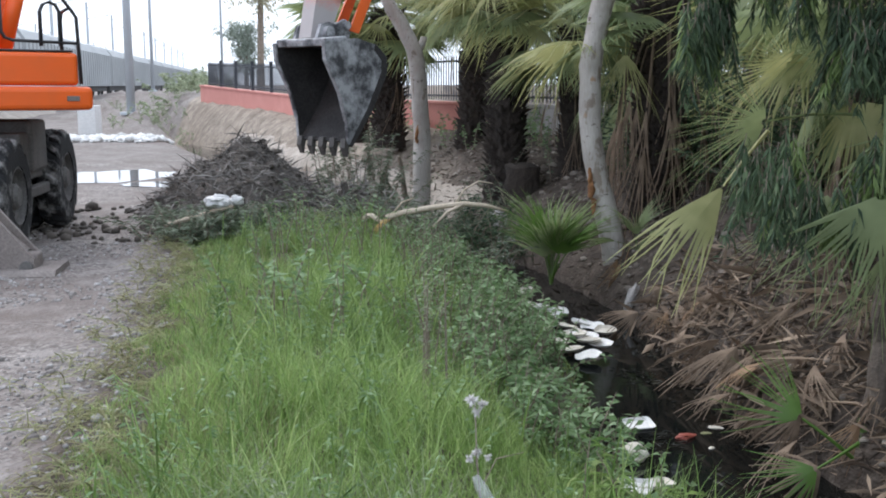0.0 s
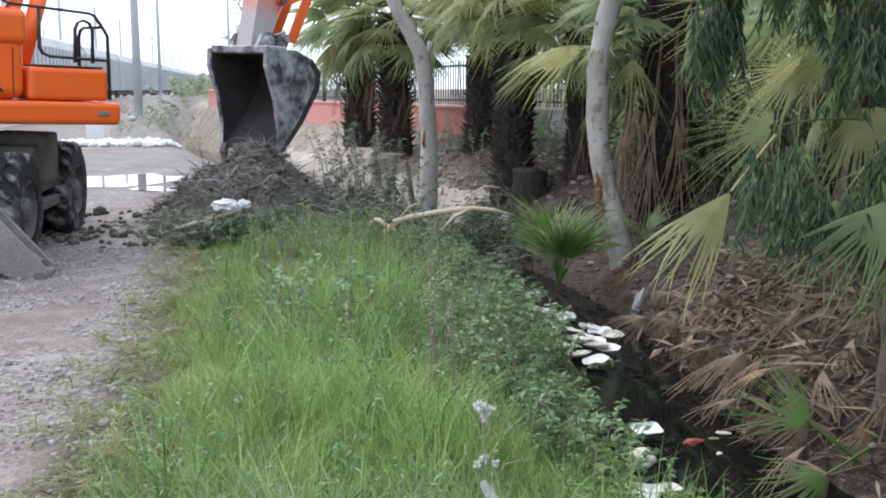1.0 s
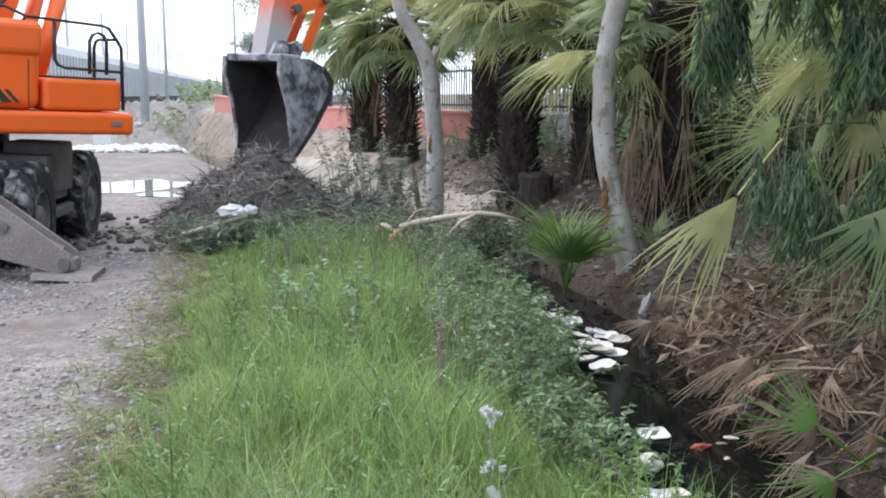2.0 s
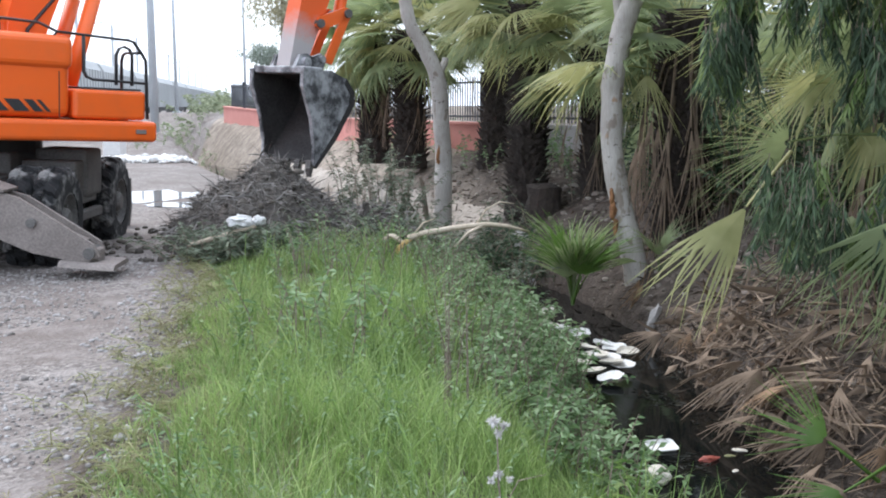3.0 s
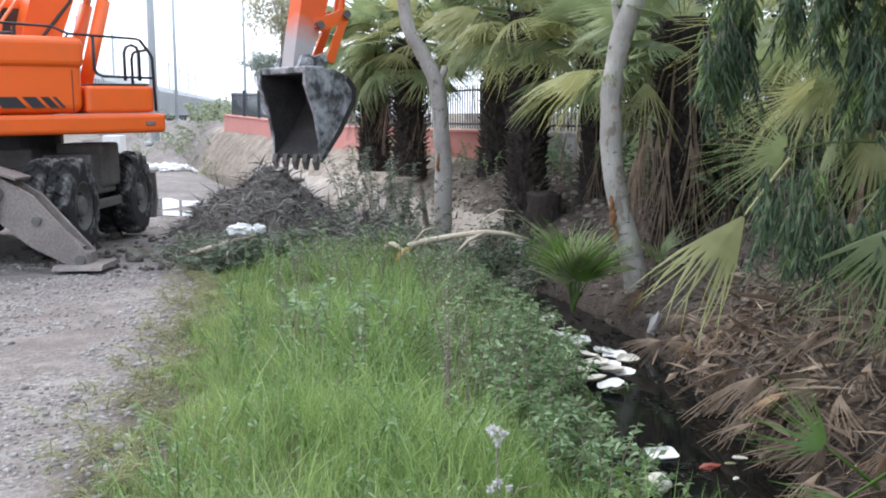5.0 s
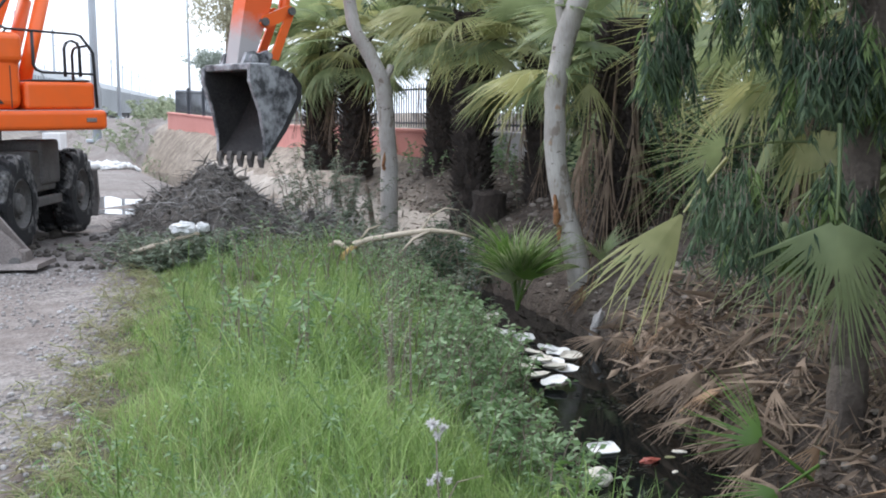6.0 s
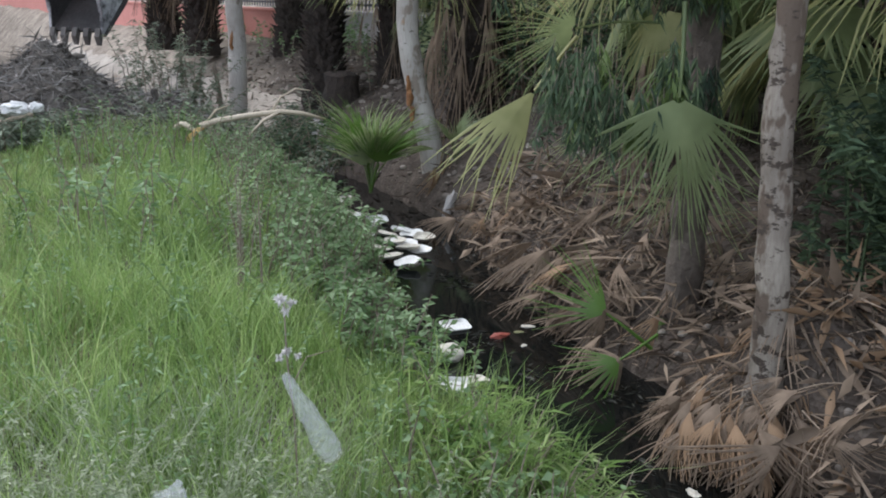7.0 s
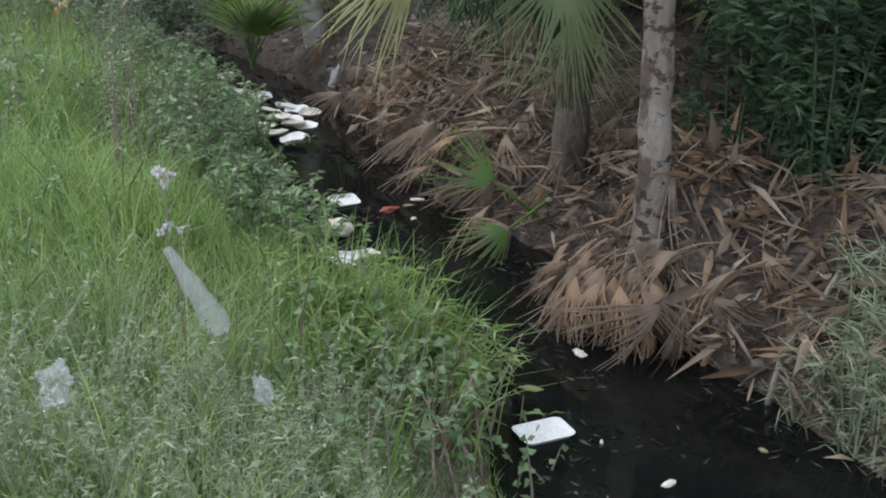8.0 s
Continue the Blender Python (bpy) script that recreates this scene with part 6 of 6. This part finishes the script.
crumpled("plastic_bag", "small clear plastic scrap in the weeds", "plastic bag", pose(0.3, 2.36, 0.28, 0, -20, 0), (0.02, 0.02, 0.04), FILM, 5, 0.7)
crumpled("white_bag", "crumpled white bag lying on the cut branches", "bag", pose(-2.32, 10.4, 0.46, 10, 0, 20), (0.13, 0.08, 0.07), bagm, 7)
crumpled("white_bag", "knotted white rag beside the bag", "bag", pose(-2.13, 10.42, 0.47, 0, 10, 60), (0.09, 0.06, 0.055), bagm, 9)
crumpled("foam_lump", "soiled broken foam box at the weeds", "foam", pose(1.17, 6.0, -0.6, 5, 10, 40), (0.12, 0.09, 0.06), DIRTYWHITE, 11, 0.2)
crumpled("plastic_bag", "grey plastic sheet lying in the ditch", "plastic bag", pose(0.74, 12.6, -0.5, 10, 30, 40), (0.22, 0.16, 0.08), bagm, 13)
crumpled("plastic_bag", "torn white plastic bag in the ditch", "plastic bag", pose(0.45, 12.2, -0.42, 0, 0, 70), (0.12, 0.1, 0.06), bagm, 15)
crumpled("rock", "grey rock lying on the ditch side", "rock", pose(0.72, 13.2, -0.12, 0, 0, 0), (0.13, 0.12, 0.15), GREYWALL, 17, 0.25)
crumpled("rock", "pale rock on the ditch side", "rock", pose(0.8, 12.9, -0.35, 0, 0, 0), (0.12, 0.1, 0.09), GREYWALL, 19, 0.25)
crumpled("white_bag", "faded white bag hanging from the bank", "bag", pose(1.86, 9.8, -0.42, 0, 25, 20), (0.05, 0.05, 0.13), GREYWALL, 21)
crumpled("red_scrap", "faded red plastic scrap on the water", "scrap", pose(1.6, 6.4, WATER_Z + 0.01, 0, 0, 20), (0.07, 0.035, 0.018), stained("faded_red_plastic", (0.22, 0.045, 0.035), (0.36, 0.1, 0.07), 9, 0.5).m, 23)
for k, (x, y, s) in enumerate(((1.75, 6.48, 0.035), (1.72, 6.2, 0.03), (2.0, 4.08, 0.05), (1.64, 3.8, 0.05), (1.89, 2.96, 0.035), (1.76, 3.3, 0.014), (2.38, 3.08, 0.02), (1.85, 6.6, 0.05))):
    crumpled("floating_scrap", "yellowed leaf scrap floating on the water", "scrap", pose(x, y, WATER_Z + 0.003, 0, 0, 50 * k), (s, s * 0.5, 0.008), DIRTYWHITE if k % 3 else STRAW, 30 + k)
SCUM = leafy("water_scum", [(0.012, 0.013, 0.01), (0.03, 0.03, 0.02), (0.06, 0.056, 0.04)], 0.6, 0.0)


def scum():
    r_ = np.random.default_rng(141)
    P = []
    while len(P) < 700:
        y = r_.uniform(2.2, 9.5)
        cx, hw = ditch(y)
        x = cx + r_.uniform(-hw, hw)
        if noise.noise((x * 3, y * 2, 30)) > 0.22:
            P.append((x, y, WATER_Z + 0.004))
    D = np.column_stack([r_.normal(size=(700, 2)), np.zeros(700)])
    o = new("floating_scum", leaflets(r_, np.array(P), D, r_.uniform(0.02, 0.09, 700), r_.uniform(0.004, 0.014, 700), "floating_scum", SCUM, 0.02, 0.0))
    tagged(o, "dull scum and leaf bits floating on the water", "scum", kind="stuff")


scum()


def seed_head():
    e = tagged(new("seed_head_weed"), "thin weed stem with white fluffy seed heads", "weed")
    e.matrix_world = Matrix.Translation((0.1, 2.88, 0.05))
    bm = BM()
    tube(bm, [(0.03, 0, 0), (0.02, 0, 0.3), (0.0, 0, 0.5), (-0.005, 0, 0.67)], [0.004, 0.003, 0.003, 0.002], 5)
    tube(bm, [(0.02, 0, 0.42), (0.06, 0, 0.5), (0.14, 0, 0.52)], [0.002, 0.002, 0.001], 4)
    part("stem", bm, TWIG, e)
    fluff = leafy("seed_fluff", [(0.55, 0.53, 0.51), (0.76, 0.74, 0.72)], 0.9, 0.3)
    for x, z, s in ((-0.016, 0.68, 0.03), (0.018, 0.668, 0.026), (0, 0.645, 0.024), (0.0, 0.52, 0.024), (-0.024, 0.5, 0.02), (0.034, 0.505, 0.018)):
        r_ = np.random.default_rng(int(1000 * (x + z)))
        D = r_.normal(size=(40, 3))
        o = new("seed_head", leaflets(r_, np.tile((x, 0, z), (40, 1)), D, r_.uniform(0.5 * s, s, 40), np.full(40, 0.3 * s), "seed_head", fluff, 0.1, 0))
        o.parent = e


seed_head()

# concrete block by the pole
bm = BM()
box(bm, -0.3, 0.3, -0.3, 0.3, 0, 0.95, 0.03)
tagged(new("concrete_block", from_bm("concrete_block", bm, RUBBLE)), "pale concrete block standing on the track", "block").matrix_world = pose(-11.7, 33.8, ground_z(-11.7, 33.8))


# ---- what moves ----
def at_time(table, t):
    ts = [r[0] for r in table]
    return [float(np.interp(t, ts, [r[k] for r in table])) for k in range(1, len(table[0]))]


# seconds, metres driven
DRIVE = [(0, 0), (1.3, 0), (1.7, 0.07), (2.2, 0.36), (2.8, 0.8), (3.0, 0.96), (3.5, 1.43), (4.0, 1.74), (4.5, 1.92), (5.0, 1.95), (8, 1.95)]
# seconds, bearing of the upper body, reach and height of the bucket pin, curl of the bucket
ARM = [(0, 56, 4.6, 2.3, 6), (0.25, 52, 4.3, 2.36, 3), (0.5, 48, 4.0, 2.36, 0), (0.75, 46.2, 3.95, 2.28, 0), (1.0, 45.5, 3.95, 2.26, 0), (1.7, 45.8, 3.95, 2.24, 0), (2.8, 47.8, 4.05, 2.24, 0), (3.0, 48.2, 4.05, 2.25, 0),
       (3.5, 49.2, 4.05, 2.25, 0), (4.0, 50, 4.05, 2.3, 0), (4.6, 50.8, 4.05, 2.38, 0), (5.5, 50.8, 4.05, 2.4, 0), (8, 50.8, 4.05, 2.4, 0)]
# seconds, heading of the chassis
HEAD = [(0, -8), (1.5, -8), (2.5, -6), (3.5, -3), (4.5, -0.5), (5.3, 0), (8, 0)]
# seconds, droop of the near stabiliser leg
LEGS = [(0, 41.5), (0.6, 41.5), (1.5, 35), (2.2, 24), (3.0, 22), (3.5, 25), (4.2, 33), (5.3, 42), (8, 42)]
HINGE = (0.75, -1.97, 0.78)
# seconds, lift and sideways lean as the stabilisers come up and go down
SETTLE = [(0, 0.05, 0.3), (0.5, 0.05, 0.3), (1.0, 0, 2.2), (1.5, -0.03, 2.9), (3.5, -0.02, 2.6), (4.2, 0, 1.2), (5.0, 0.06, -0.6), (8, 0.06, -0.6)]


def motions():
    times = sorted({r[0] for r in DRIVE} | {r[0] for r in ARM} | {r[0] for r in LEGS} | {r[0] for r in SETTLE} | {r[0] for r in HEAD})
    a = radians(-4)  # crabs a little as it drives
    walk(exc, [(t, pose(EXC_X + at_time(DRIVE, t)[0] * math.sin(a), EXC_Y + at_time(DRIVE, t)[0] * math.cos(a), at_time(SETTLE, t)[0], 0, at_time(SETTLE, t)[1], -at_time(HEAD, t)[0])) for t in times])
    for t_, x, y, side in WHEELS:
        walk(t_, [(t, pose(x, y, 0.55, -math.degrees(at_time(DRIVE, t)[0] / 0.55), 0, 0 if side > 0 else 180)) for t in times])
    turn = {t: pose(0, 0, 0, 0, 0, at_time(HEAD, t)[0] - at_time(ARM, t)[0]) for t in times}
    walk(UPPER, [(t, turn[t] @ pose(0, 0, -0.04)) for t in times])

    def pin_z(t):
        b_, reach, h, c = at_time(ARM, t)
        lift, lean = at_time(SETTLE, t)
        return h - lift + reach * math.sin(radians(b_ - at_time(HEAD, t)[0])) * math.sin(radians(lean))

    walk(BOOM, [(t, turn[t] @ pose(0, 0, 0, 0.6 * (at_time(ARM, t)[1] - 4.0), 0, 0)) for t in times])
    walk(STICK, [(t, turn[t] @ pose(0, at_time(ARM, t)[1], pin_z(t), -14)) for t in times])
    walk(BUCKET, [(t, turn[t] @ pose(0, at_time(ARM, t)[1], pin_z(t), at_time(ARM, t)[3], 0, 9)) for t in times])
    for leg, pad, s in ((LEG_R, PAD_R, 1), (LEG_L, PAD_L, -1)):
        rows, feet = [], []
        for t in times:
            d = at_time(LEGS, t)[0]
            m = pose(s * HINGE[0], HINGE[1], HINGE[2], 0, s * d, 0)
            rows.append((t, m))
            p = m @ Vector((s * 1.1, 0, 0))
            feet.append((t, pose(p.x, p.y, max(0.02, p.z - 0.1), 0, s * max(0, 30 - d) * 0.3, 0)))
        walk(leg, rows)
        walk(pad, feet)


motions()
